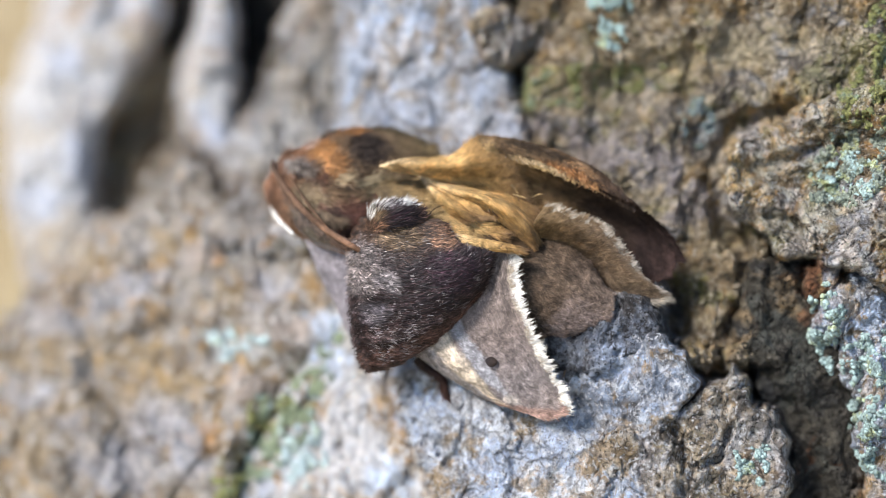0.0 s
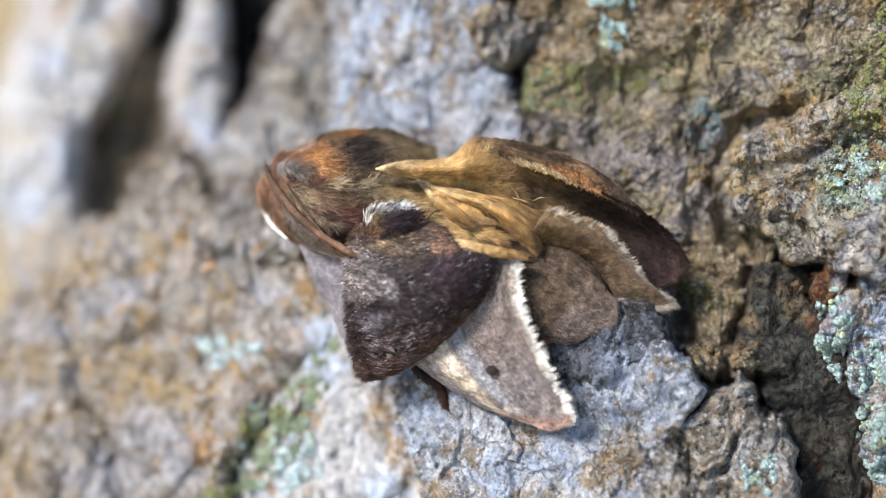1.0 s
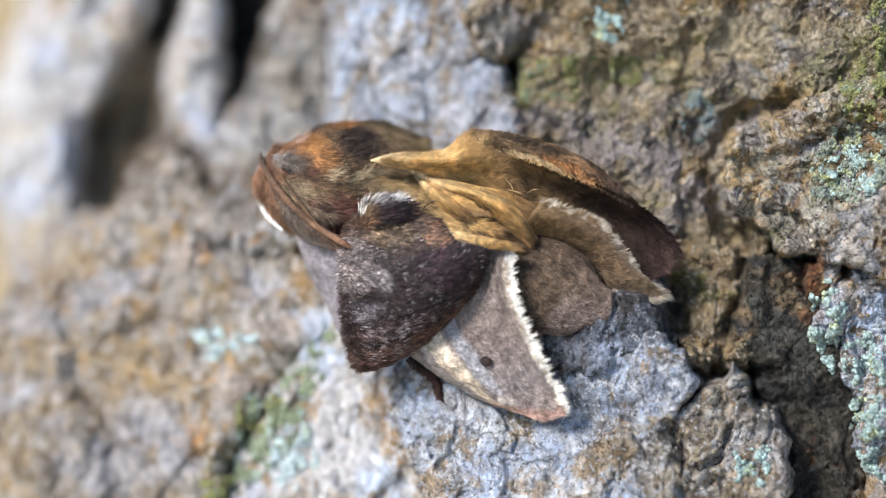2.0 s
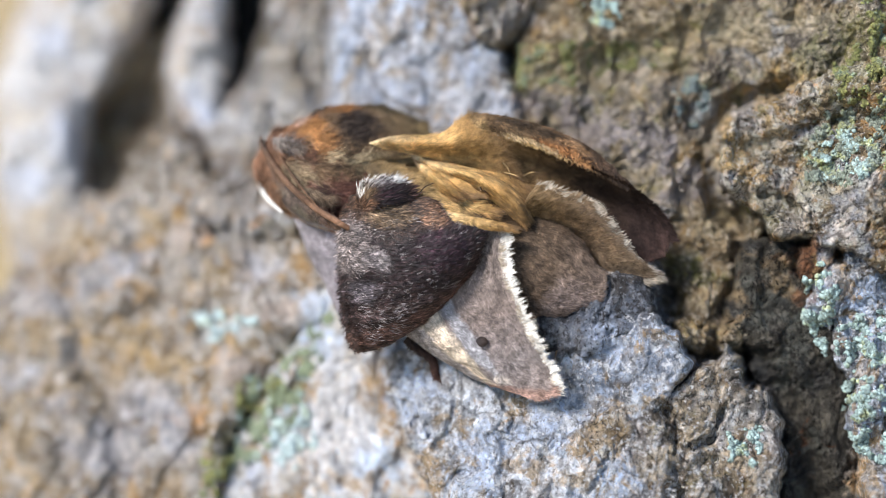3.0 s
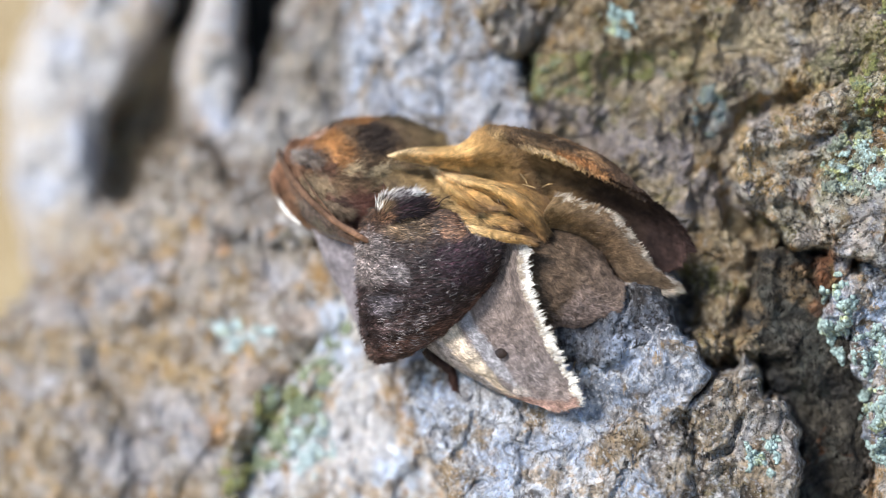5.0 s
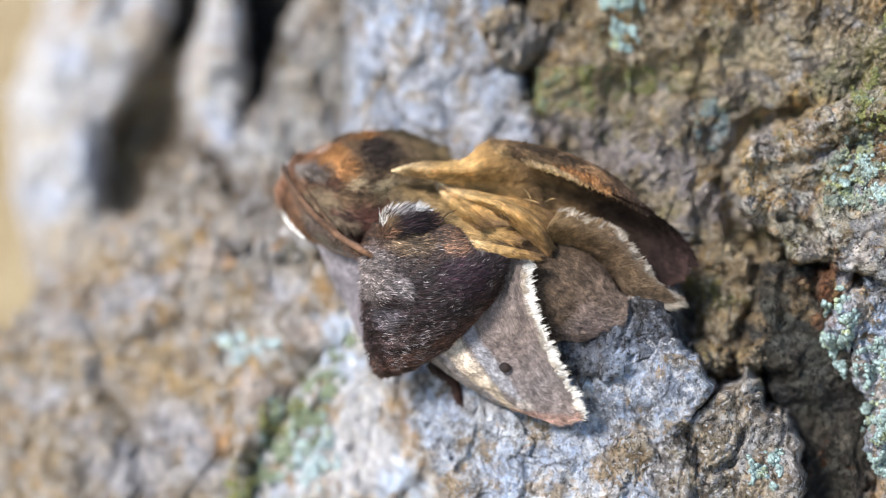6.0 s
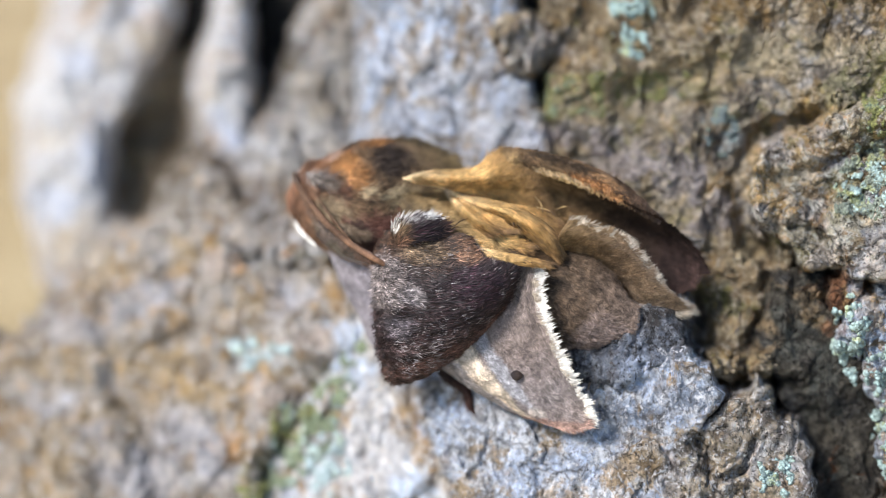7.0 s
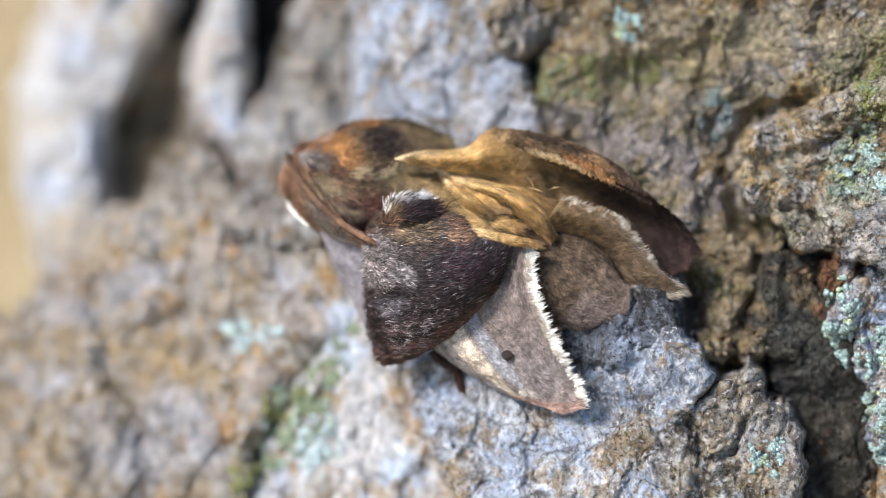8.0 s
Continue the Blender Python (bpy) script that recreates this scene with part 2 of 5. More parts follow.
# upper back of the trunk, far off
tone_patch((0.79, 0.76, 0.71), 0.85, (-24.0, 10.3, 2.45, 2.29, 0), (-21.4, 12.6, 1.96, 1.96, 0), (-23.0, 4.8, 2.94, 3.27, 0), (-19.8, 11.0, 1.31, 2.29, 60), (-13.4, 11.0, 1.31, 1.64, 0), (-13.2, 9.0, 1.47, 1.31, 0))
tone_patch((0.70, 0.78, 0.95), 0.6, (-24.0, 3.8, 1.96, 1.31, 0), (-21.7, 6.7, 1.31, 1.64, 0), (-13.7, 8.4, 0.82, 0.98, 0), (-22.0, 12.3, 1.31, 0.98, 0))
tone_patch((0.62, 0.46, 0.24), 0.7, (-18.1, 13.9, 1.96, 0.82, 0), (-23.0, 1.5, 1.96, 1.31, 0), (-8.3, 10.3, 0.82, 2.29, 10), (-18.4, 9.7, 0.82, 1.96, -50))
tone_patch((0.78, 0.72, 0.62), 0.6, (-9.0, 7.7, 1.96, 1.96, 0), (-7.3, 12.6, 0.98, 1.96, 0), (-10.3, 9.7, 1.31, 1.31, 0))
# dark brown laid in the hollows, standing in for the shade between the columns
tone_patch((0.11, 0.075, 0.035), 0.95, (-18.1, 6.4, 2.09, 3.27, 0), (-10.8, 12.0, 1.18, 2.94, 0), (-16.5, 8.4, 1.18, 2.29, 0), (-16.2, 3.8, 0.98, 0.65, 0))
tone_patch((0.72, 0.60, 0.42), 0.65, (-24.3, 7.7, 1.47, 0.72, 0), (-20.7, 12.6, 0.98, 0.79, 0), (-21.7, 3.1, 1.31, 0.65, 0), (-25.0, 12.6, 0.98, 0.65, 0), (-20.1, 9.4, 0.98, 0.52, 0), (-14.5, 10.3, 0.52, 0.79, 0), (-9.0, 11.3, 0.98, 0.52, 0), (-11.9, 6.7, 0.79, 0.52, 0))
# the broad warm plate
tone_patch((0.47, 0.41, 0.335), 0.75, (-15.2, 4.8, 1.80, 1.47, 0), (-17.8, 1.8, 2.29, 1.47, 20), (-12.9, 2.8, 1.64, 1.47, 0), (-10.6, 0.5, 1.96, 1.64, 0), (-21.1, -3.7, 2.29, 1.31, 0), (-15.2, -1.1, 1.96, 1.31, 0), (-10.9, -3.1, 2.29, 1.31, 0))
tone_patch((0.52, 0.36, 0.17), 0.7, (-21.1, 0.2, 1.96, 0.82, 30), (-16.2, 1.5, 1.31, 0.65, 0), (-24.0, -5.0, 2.62, 1.31, 0), (-18.4, -5.0, 2.94, 1.14, -10), (-15.2, -6.8, 1.96, 0.98, 0), (-24.0, -10.3, 1.47, 2.62, 0), (-11.6, -5.0, 1.64, 0.82, 0), (-21.7, -8.0, 1.96, 0.98, 0), (-12.9, -1.8, 1.31, 0.59, 20), (-25.0, -13.2, 1.96, 1.31, 0))
tone_patch((0.62, 0.62, 0.66), 0.7, (-18.8, -0.8, 1.96, 0.82, 10), (-17.1, -9.0, 2.29, 1.31, 0), (-20.4, -11.3, 1.96, 1.64, 0), (-10.3, -1.1, 1.64, 0.98, 0), (-15.2, -11.6, 1.64, 1.64, 0), (-24.0, -7.3, 1.64, 0.82, 0))
tone_patch((0.24, 0.20, 0.17), 0.75, (-24.0, -2.1, 1.47, 0.59, 20), (-18.9, -12.9, 0.98, 1.64, 0), (-22.4, -11.9, 0.82, 1.31, 0), (-18.1, -10.3, 0.65, 0.98, 0), (-25.3, -1.8, 0.98, 0.49, 0), (-24.0, -8.0, 0.65, 0.65, 0))
tone_patch((0.78, 0.40, 0.12), 0.85, (-14.0, -9.9, 0.72, 0.72, 0), (-13.4, 0.7, 0.72, 0.39, 0), (-10.4, 1.7, 0.82, 0.33, 40))
tone_patch((0.62, 0.51, 0.43), 0.7, (-14.5, 0.9, 1.31, 0.82, 0), (-11.6, -7.0, 1.47, 0.98, 0), (-9.0, -3.7, 1.64, 0.98, 0))
tone_patch((0.40, 0.31, 0.20), 0.6, (-22.4, -10.3, 4.25, 1.64, 10), (-24.0, -13.2, 3.27, 1.31, 0), (-19.4, -7.7, 3.60, 1.31, 0), (-15.2, -13.2, 1.96, 1.31, 0), (-24.0, -5.7, 2.62, 1.31, 0))
tone_patch((0.40, 0.40, 0.43), 0.6, (-18.4, -11.6, 1.96, 1.96, 0), (-15.2, -10.3, 1.31, 1.31, 0), (-22.0, -9.0, 1.31, 0.98, 0), (-23.0, -3.1, 2.29, 0.98, 0), (-19.8, -2.1, 1.96, 0.98, 0))
# the pale plate between the clefts
tone_patch((0.92, 0.88, 0.84), 0.85, (-6.3, -8.3, 1.64, 2.29, 0), (-4.7, -10.3, 1.96, 1.96, 0), (-6.3, -12.2, 1.64, 1.64, 0))
tone_patch((0.72, 0.84, 1.0), 0.8, (-7.0, -3.7, 1.31, 1.64, -20), (-6.7, -5.0, 1.14, 1.64, 0), (-3.4, -12.6, 1.31, 1.64, 0), (-5.7, -0.8, 1.31, 0.98, 0))
# includes the tan-brown shading of the crevice, painted as a tone
tone_patch((0.55, 0.38, 0.20), 0.75, (-3.7, -7.7, 0.85, 1.64, -10), (-2.4, -10.3, 0.72, 1.64, 30), (-5.0, -13.5, 1.96, 0.59, 0), (-7.7, -8.0, 0.98, 1.31, 0), (-0.8, -12.9, 0.72, 1.64, 35))
# the grey plate above the wings
tone_patch((0.90, 0.88, 0.88), 0.6, (-3.1, 12.6, 1.64, 1.96, 0), (-1.1, 10.3, 1.96, 1.96, 0), (-4.7, 8.4, 1.31, 1.31, 0), (1.2, 8.7, 1.96, 1.31, 0))
tone_patch((0.62, 0.68, 0.80), 0.6, (-3.1, 9.0, 2.29, 1.64, 0), (1.8, 10.7, 1.64, 1.31, 0), (3.5, 8.0, 1.31, 1.31, 0), (-5.0, 12.6, 0.82, 1.64, 0))
tone_patch((0.50, 0.34, 0.15), 0.75, (-4.4, 11.2, 0.82, 0.82, 0), (-2.4, 10.3, 0.82, 0.59, 0), (-3.1, 13.6, 0.46, 1.96, 0), (-0.5, 12.6, 0.52, 1.31, 0), (-1.1, 8.0, 1.31, 0.39, 0), (-5.0, 9.7, 0.39, 1.31, 0), (0.7, 10.3, 0.46, 1.31, 0))
tone_patch((0.30, 0.29, 0.30), 0.6, (-1.8, 11.5, 1.31, 0.39, -30), (0.9, 12.6, 0.72, 0.85, 0), (2.8, 9.4, 0.98, 0.39, 30), (-3.1, 7.6, 1.31, 0.33, 0))
# the brown slope
tone_patch((0.66, 0.52, 0.30), 0.75, (8.7, 11.3, 3.60, 0.92, 15), (13.3, 12.3, 2.62, 1.14, 10), (6.1, 10.7, 1.31, 0.98, 0), (14.6, 13.3, 1.96, 0.82, 0), (12.6, 3.8, 1.96, 0.98, 0), (16.2, 0.9, 1.31, 1.64, 0), (17.5, 12.6, 1.64, 0.98, 0))
tone_patch((0.60, 0.51, 0.34), 0.6, (19.8, 13.0, 3.60, 1.31, 0), (16.6, 13.6, 1.96, 1.31, 0), (23.1, 12.6, 1.96, 1.31, 0))
tone_patch((0.50, 0.46, 0.44), 0.75, (3.5, 13.3, 1.80, 1.47, 0), (5.4, 13.9, 0.98, 0.98, 0))
tone_patch((0.47, 0.41, 0.40), 0.85, (7.7, 8.4, 2.94, 0.98, -5), (10.0, 6.7, 2.94, 1.14, 0), (12.6, 6.1, 1.64, 1.96, 0), (14.3, 3.8, 1.64, 1.64, 0), (5.4, 8.7, 0.98, 1.31, 0))
tone_patch((0.30, 0.27, 0.07), 0.45, (5.1, 10.0, 1.14, 0.98, 0), (6.7, 11.6, 1.31, 0.49, 20), (10.3, 11.0, 1.64, 0.39, 10), (13.9, 10.7, 0.98, 0.46, 0))
# dark tones over the gullies, for the shade inside them
tone_patch((0.12, 0.105, 0.10), 0.8, (14.9, 8.0, 0.72, 1.96, 10), (16.2, 10.3, 0.98, 0.98, 0), (12.3, 7.4, 0.46, 1.64, 15), (21.1, 12.0, 1.96, 0.59, 0), (17.5, 10.3, 0.98, 0.59, 0), (13.3, 9.0, 0.65, 0.82, 0))
tone_patch((0.24, 0.19, 0.12), 0.7, (10.7, 8.4, 0.39, 1.31, 0), (9.4, 12.6, 1.31, 0.39, 0), (19.5, 12.3, 0.98, 0.82, 0), (14.6, -0.8, 1.96, 0.98, 0), (15.2, 1.5, 0.59, 1.31, 0))
# the tan lobe and the crust below it
tone_patch((0.72, 0.48, 0.20), 0.75, (17.2, 5.1, 0.85, 1.31, 0), (19.5, 8.4, 1.64, 0.46, 20), (20.5, 10.0, 1.31, 0.52, 10), (16.9, 7.1, 0.46, 1.31, 0), (18.5, 4.1, 0.98, 0.59, 0), (17.9, 8.7, 0.98, 0.39, 40))
tone_patch((0.66, 0.60, 0.56), 0.75, (18.2, 7.6, 1.05, 0.92, 0), (21.1, 8.7, 0.98, 0.65, 0), (19.8, 3.8, 1.31, 0.82, 0), (17.2, 3.5, 1.14, 0.59, 0))
tone_patch((0.52, 0.48, 0.36), 0.7, (19.5, 2.2, 1.31, 1.31, 0), (21.1, 1.5, 1.14, 1.47, 0), (18.8, 5.8, 0.98, 0.82, 0), (22.4, 3.5, 1.31, 0.98, 0))
tone_patch((0.42, 0.46, 0.54), 0.8, (24.1, 2.2, 1.31, 1.31, 0), (22.8, 0.2, 0.65, 1.31, 0), (24.6, 0.2, 0.98, 1.31, 0), (23.4, 4.8, 0.98, 0.65, 0), (22.1, 6.7, 1.31, 0.65, 0))
tone_patch((0.62, 0.60, 0.58), 0.7, (23.1, 0.9, 0.46, 1.64, 0), (25.1, 4.1, 0.65, 1.31, 0), (19.8, 12.3, 0.52, 1.31, 0))
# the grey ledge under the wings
# dark bluish tone below abdomen and hindwing, their shadow painted on the ledge
tone_patch((0.22, 0.25, 0.31), 0.8, (9.4, -4.7, 2.62, 1.47, 0), (11.0, -3.7, 1.96, 1.31, 0))
tone_patch((0.36, 0.42, 0.52), 0.75, (12.0, -6.7, 1.96, 1.31, 0), (8.7, -8.0, 1.64, 1.31, 0), (13.3, -7.0, 1.31, 0.98, 0))
tone_patch((0.70, 0.80, 0.98), 0.7, (10.0, -5.7, 0.79, 1.31, -20), (3.5, -11.3, 2.94, 1.31, 0), (-0.8, -9.3, 1.31, 1.64, -20), (2.8, -13.2, 1.96, 0.82, 0), (7.1, -10.3, 2.29, 1.31, 0), (13.6, -8.3, 0.46, 0.65, 0), (8.7, -6.3, 0.65, 0.98, 0), (-2.1, -8.0, 0.98, 0.98, 0))
tone_patch((0.56, 0.40, 0.22), 0.75, (0.4, -9.8, 0.79, 0.52, 0), (5.4, -12.6, 1.64, 0.65, 10), (9.7, -10.9, 1.96, 0.85, 20), (8.0, -13.5, 1.64, 0.65, 0), (1.8, -10.3, 0.98, 0.33, 0), (4.8, -9.0, 1.31, 0.39, 0), (-0.5, -11.6, 0.72, 0.39, 0), (11.0, -9.0, 1.31, 0.46, 0))
# near-black in crevice lines and the notch by the leg: shade as colour
tone_patch((0.13, 0.12, 0.12), 0.75, (12.6, -3.7, 0.59, 0.59, 0), (11.0, -8.0, 0.98, 0.33, 20), (8.4, -5.4, 0.39, 0.65, 0), (4.4, -14.2, 1.31, 0.39, 0), (-2.4, -6.3, 0.65, 0.52, 40))
# the ragged tan block in the cleft
tone_patch((0.82, 0.80, 0.80), 0.7, (15.9, -8.8, 1.64, 0.59, 20), (14.6, -12.6, 1.31, 0.46, 0), (13.3, -10.3, 0.98, 0.85, 0))
tone_patch((0.68, 0.55, 0.38), 0.75, (14.3, -9.6, 1.96, 1.31, -30), (13.0, -12.2, 1.64, 1.31, 0), (16.2, -8.3, 0.72, 1.31, 0), (17.5, -12.6, 1.31, 1.31, 0), (15.2, -11.6, 0.98, 1.96, 0))
tone_patch((0.50, 0.47, 0.46), 0.7, (18.2, -9.3, 1.31, 0.82, 0), (16.6, -10.9, 0.98, 0.98, 0), (19.5, -11.3, 0.65, 1.31, 0), (11.6, -11.3, 0.98, 1.31, 0))
# dark tone along the block's cracks, painting the shade in them
tone_patch((0.16, 0.13, 0.10), 0.8, (12.6, -9.6, 0.98, 0.39, 30), (14.3, -13.2, 0.46, 1.31, 0), (15.9, -13.5, 0.52, 0.98, 0), (13.6, -10.9, 0.59, 0.59, 0), (16.9, -13.9, 0.39, 0.98, 0), (14.9, -8.3, 0.98, 0.26, 35))
tone_patch((0.34, 0.33, 0.15), 0.5, (24.1, 11.0, 1.64, 2.29, 0), (21.8, 11.0, 1.64, 0.82, 20), (23.7, 8.4, 1.31, 1.31, 0), (22.1, 5.1, 1.31, 1.64, 0), (10.7, 11.3, 1.31, 0.52, 0), (13.3, 11.6, 1.31, 0.46, 20), (5.4, 10.7, 0.85, 0.85, 0))
tone_patch((0.30, 0.30, 0.12), 0.6, (-9.6, -9.0, 1.96, 0.98, 40), (-12.2, -11.6, 1.31, 1.31, 0), (-8.1, -6.3, 0.82, 1.31, 0))
# grey-dark tone down the left cleft, its shade put into the colour
tone_patch((0.20, 0.19, 0.17), 0.7, (-11.3, -9.6, 0.85, 0.72, 0), (-9.0, -5.4, 0.65, 1.31, -20), (-13.2, -13.2, 1.31, 0.85, 0), (-11.9, -11.6, 0.79, 0.79, 0))
tone_patch((0.75, 0.84, 0.86), 0.6, (-13.1, -4.4, 1.11, 0.92, 0), (-11.3, -4.5, 0.72, 0.72, 0), (-9.0, -10.9, 1.31, 1.31, 0), (15.6, 8.0, 0.79, 0.79, 0))
tone_patch((0.44, 0.31, 0.17), 0.8, (16.9, -2.6, 1.31, 0.65, -30), (16.6, 0.0, 1.96, 0.92, 0), (19.5, -1.1, 0.65, 1.11, 20), (17.2, -4.5, 1.50, 0.46, 35), (15.7, -4.2, 1.31, 0.65, 0), (14.6, -0.1, 1.31, 0.72, 0), (15.2, -2.4, 0.98, 0.65, 0), (20.8, -2.4, 0.65, 0.79, 0))
tone_patch((0.17, 0.17, 0.14), 0.7, (19.0, -3.6, 1.11, 0.98, 0), (18.2, -2.4, 0.98, 0.72, 0), (20.2, -6.7, 1.31, 0.98, 0), (20.5, -8.0, 1.11, 0.65, 0), (21.1, -5.0, 0.79, 1.31, 0), (22.4, -11.3, 0.52, 0.98, 0), (20.8, -13.9, 0.98, 0.85, 0))
# near-black laid in the recess and crevice: their shadow as colour
tone_patch((0.075, 0.073, 0.07), 0.8, (18.5, -7.3, 1.64, 1.11, 0), (20.8, -12.6, 1.31, 0.79, 0), (17.2, -3.4, 0.79, 0.65, 0), (13.0, -2.7, 0.85, 1.31, 0), (14.9, -1.8, 1.31, 0.39, 0), (18.5, -0.1, 1.11, 0.46, -20), (22.1, -8.0, 0.79, 0.65, 0))
tone_patch((0.78, 0.67, 0.56), 0.8, (23.8, 0.9, 0.65, 1.96, 0), (23.6, -1.8, 0.72, 1.31, 0), (24.6, -8.0, 0.65, 1.31, 0), (21.1, 1.5, 1.18, 0.79, 0), (24.7, -12.9, 0.85, 1.96, 0))
tone_patch((0.76, 0.48, 0.20), 0.75, (23.7, -0.8, 0.46, 0.59, 0), (24.6, -8.3, 0.46, 0.52, 0), (24.6, -13.2, 0.59, 1.31, 0), (22.4, -1.1, 0.33, 0.65, 0))
tone_patch((0.28, 0.12, 0.055), 0.7, (21.1, -0.6, 1.31, 0.79, 0), (21.5, -2.4, 0.65, 0.79, 0))


PLATES = []


def plate(name, outline, centre, d0, gx, gy, mat, seed, step=0.09, rough=1.0, edge=0.8, sag=0.016, fall=0.15, skirt=1.0, jag=1.0, fine=1.0, shape=None, toned=True):
    """One plate of bark: an uneven outline, a sloped and lumpy top, weathered edges and steep flanks."""
    (ca, cb), = centre

    def depth(a, b):
        s = inside(a, b, outline) + jag * (0.55 * fbm(a, b, 2.2, 4, seed + 20, 0.55) + 0.22 * fbm(a, b, 0.55, 2, seed + 25))
        top = d0 + gx * (a - ca) + gy * (b - cb) + relief(a, b, seed, rough, fine)
        if shape:
            top = top + shape(a, b)
        d = top + sag * np.clip(1 - s / edge, 0, 1) ** 2 + fall * np.clip(-s, 0, None)
        return np.where(s > -skirt, d, np.inf)

    pa, pb = [p[0] for p in outline], [p[1] for p in outline]
    a, b = np.meshgrid(np.arange(min(pa) - 2, max(pa) + 2, step), np.arange(min(pb) - 2, max(pb) + 2, step), indexing="ij")
    d = depth(a, b)
    keep = np.isfinite(d)
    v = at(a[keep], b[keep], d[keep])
    PLATES.append(depth)
    ob = new(name, mesh_from(name, v, grid_faces(keep), mat, tints=stain_and_shade(a[keep], b[keep]) if toned else None))
    ob.parent = trunk
    return ob


def surface(a, b):
    """The bark's d at sheet points."""
    a, b = np.asarray(a, float), np.asarray(b, float)
    return np.min([f(a, b) for f in PLATES], axis=0)


trunk = new("tree_trunk")
trunk.matrix_world = LEAN
tagged(trunk, "old leaning tree trunk with thick broken grey-brown bark", "tree trunk")


def trunk_core():
    """The wood behind the plates: a rough tapering stem from the ground upwards."""
    n, m = 96, 160
    ang, h = np.meshgrid(np.linspace(0, 2 * np.pi, n, endpoint=False), np.linspace(-0.40, 1.3, m), indexing="ij")
    r = 0.054 - 0.008 * h + 0.035 * np.exp(-(h + 0.40) / 0.06)
    r = r + 0.0025 * fbm(ang * 6, h * 120, 2.5, 3, 3)
    x, y = 0.011 + r * np.cos(ang), 0.066 + r * np.sin(ang)
    v = np.stack([x, y, h], -1).reshape(-1, 3)
    i, j = np.meshgrid(np.arange(n), np.arange(m - 1), indexing="ij")
    f = np.stack([i * m + j, (i + 1) % n * m + j, (i + 1) % n * m + j + 1, i * m + j + 1], -1).reshape(-1, 4)
    v = np.vstack([v, [[0.011, 0.066, 1.31], [0.011, 0.066, -0.40]]])
    k = np.arange(n)
    tops = np.stack([k * m + m - 1, (k + 1) % n * m + m - 1, np.full(n, n * m)], -1)
    feet = np.stack([(k + 1) % n * m, k * m, np.full(n, n * m + 1)], -1)
    me = bpy.data.meshes.new("stem")
    me.from_pydata([tuple(p) for p in v], [], [tuple(q) for q in f.tolist()] + [tuple(q) for q in tops.tolist() + feet.tolist()])
    for p in me.polygons:
        p.use_smooth = True
    me.materials.append(SHADED_RUST_BARK)
    core = new("stem", me)
    core.parent = trunk


trunk_core()

plate("bark_bed", [(-21.4, 20.3), (31.6, 20.3), (31.6, -20.9), (-21.4, -20.9)], [(7.1, 0.0)], 1.09, -0.0052, 0.0, SHADED_RUST_BARK, 1, 0.16, 1.2, toned=False,
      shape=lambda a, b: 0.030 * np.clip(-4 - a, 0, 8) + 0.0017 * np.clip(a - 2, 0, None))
plate("bark_plate", [(-25.0, 10.5), (-24.2, 12.3), (-23.5, 13.8), (-22.4, 19.3), (-15.2, 19.3), (-16.9, 13.1), (-18.4, 10.2), (-19.8, 8.2), (-20.3, 5.9), (-20.5, 3.6), (-20.1, 1.8), (-20.1, 0.0), (-22.7, -1.9), (-24.1, -0.9), (-24.4, 2.0), (-25.2, 4.6)],
      [(-22.4, 6.2)], 1.35, -0.006, 0.006, PALE_BARK, 31, 0.16, 0.9, 1.6, 0.04, 0.3, 0.8, 0.8, 0.8)
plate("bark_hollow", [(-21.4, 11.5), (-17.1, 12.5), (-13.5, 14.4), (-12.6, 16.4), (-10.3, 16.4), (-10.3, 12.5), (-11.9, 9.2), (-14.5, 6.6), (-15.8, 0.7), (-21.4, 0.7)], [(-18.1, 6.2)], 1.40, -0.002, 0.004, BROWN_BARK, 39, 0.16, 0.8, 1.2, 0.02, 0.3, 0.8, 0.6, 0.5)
plate("bark_plate", [(-13.1, 8.2), (-10.9, 10.2), (-4.7, 10.2), (-4.7, 0.7), (-14.9, 0.7), (-14.9, 5.9)], [(-10.6, 5.3)], 1.165, -0.003, 0.020, GREYTAN_BARK, 58, 0.12, 1.1, 1.2, 0.03, 0.3, 0.8, 0.8, 1.1)
plate("bark_plate", [(-15.3, 8.9), (-15.3, 11.4), (-14.7, 13.0), (-14.0, 15.5), (-14.0, 18.0), (-12.4, 18.0), (-12.1, 12.3), (-12.1, 10.2), (-12.4, 8.2), (-12.7, 4.9), (-14.7, 4.9), (-15.3, 7.2)], [(-14.0, 9.5)], 1.24, 0, 0, PALE_BARK, 47, 0.16, 0.8, 1.0, 0.03, 0.3, 0.8, 0.6, 0.5)
plate("bark_plate", [(-7.8, 19.3), (-5.4, 19.3), (-5.4, 3.0), (-12.1, 3.0), (-11.6, 7.1), (-11.3, 9.2), (-10.5, 11.8), (-9.4, 14.4)], [(-7.8, 12.4)], 1.21, -0.004, 0.005, GREYTAN_BARK, 52, 0.12, 1.1, 1.2, 0.03, 0.3, 0.8, 0.8, 1.1)
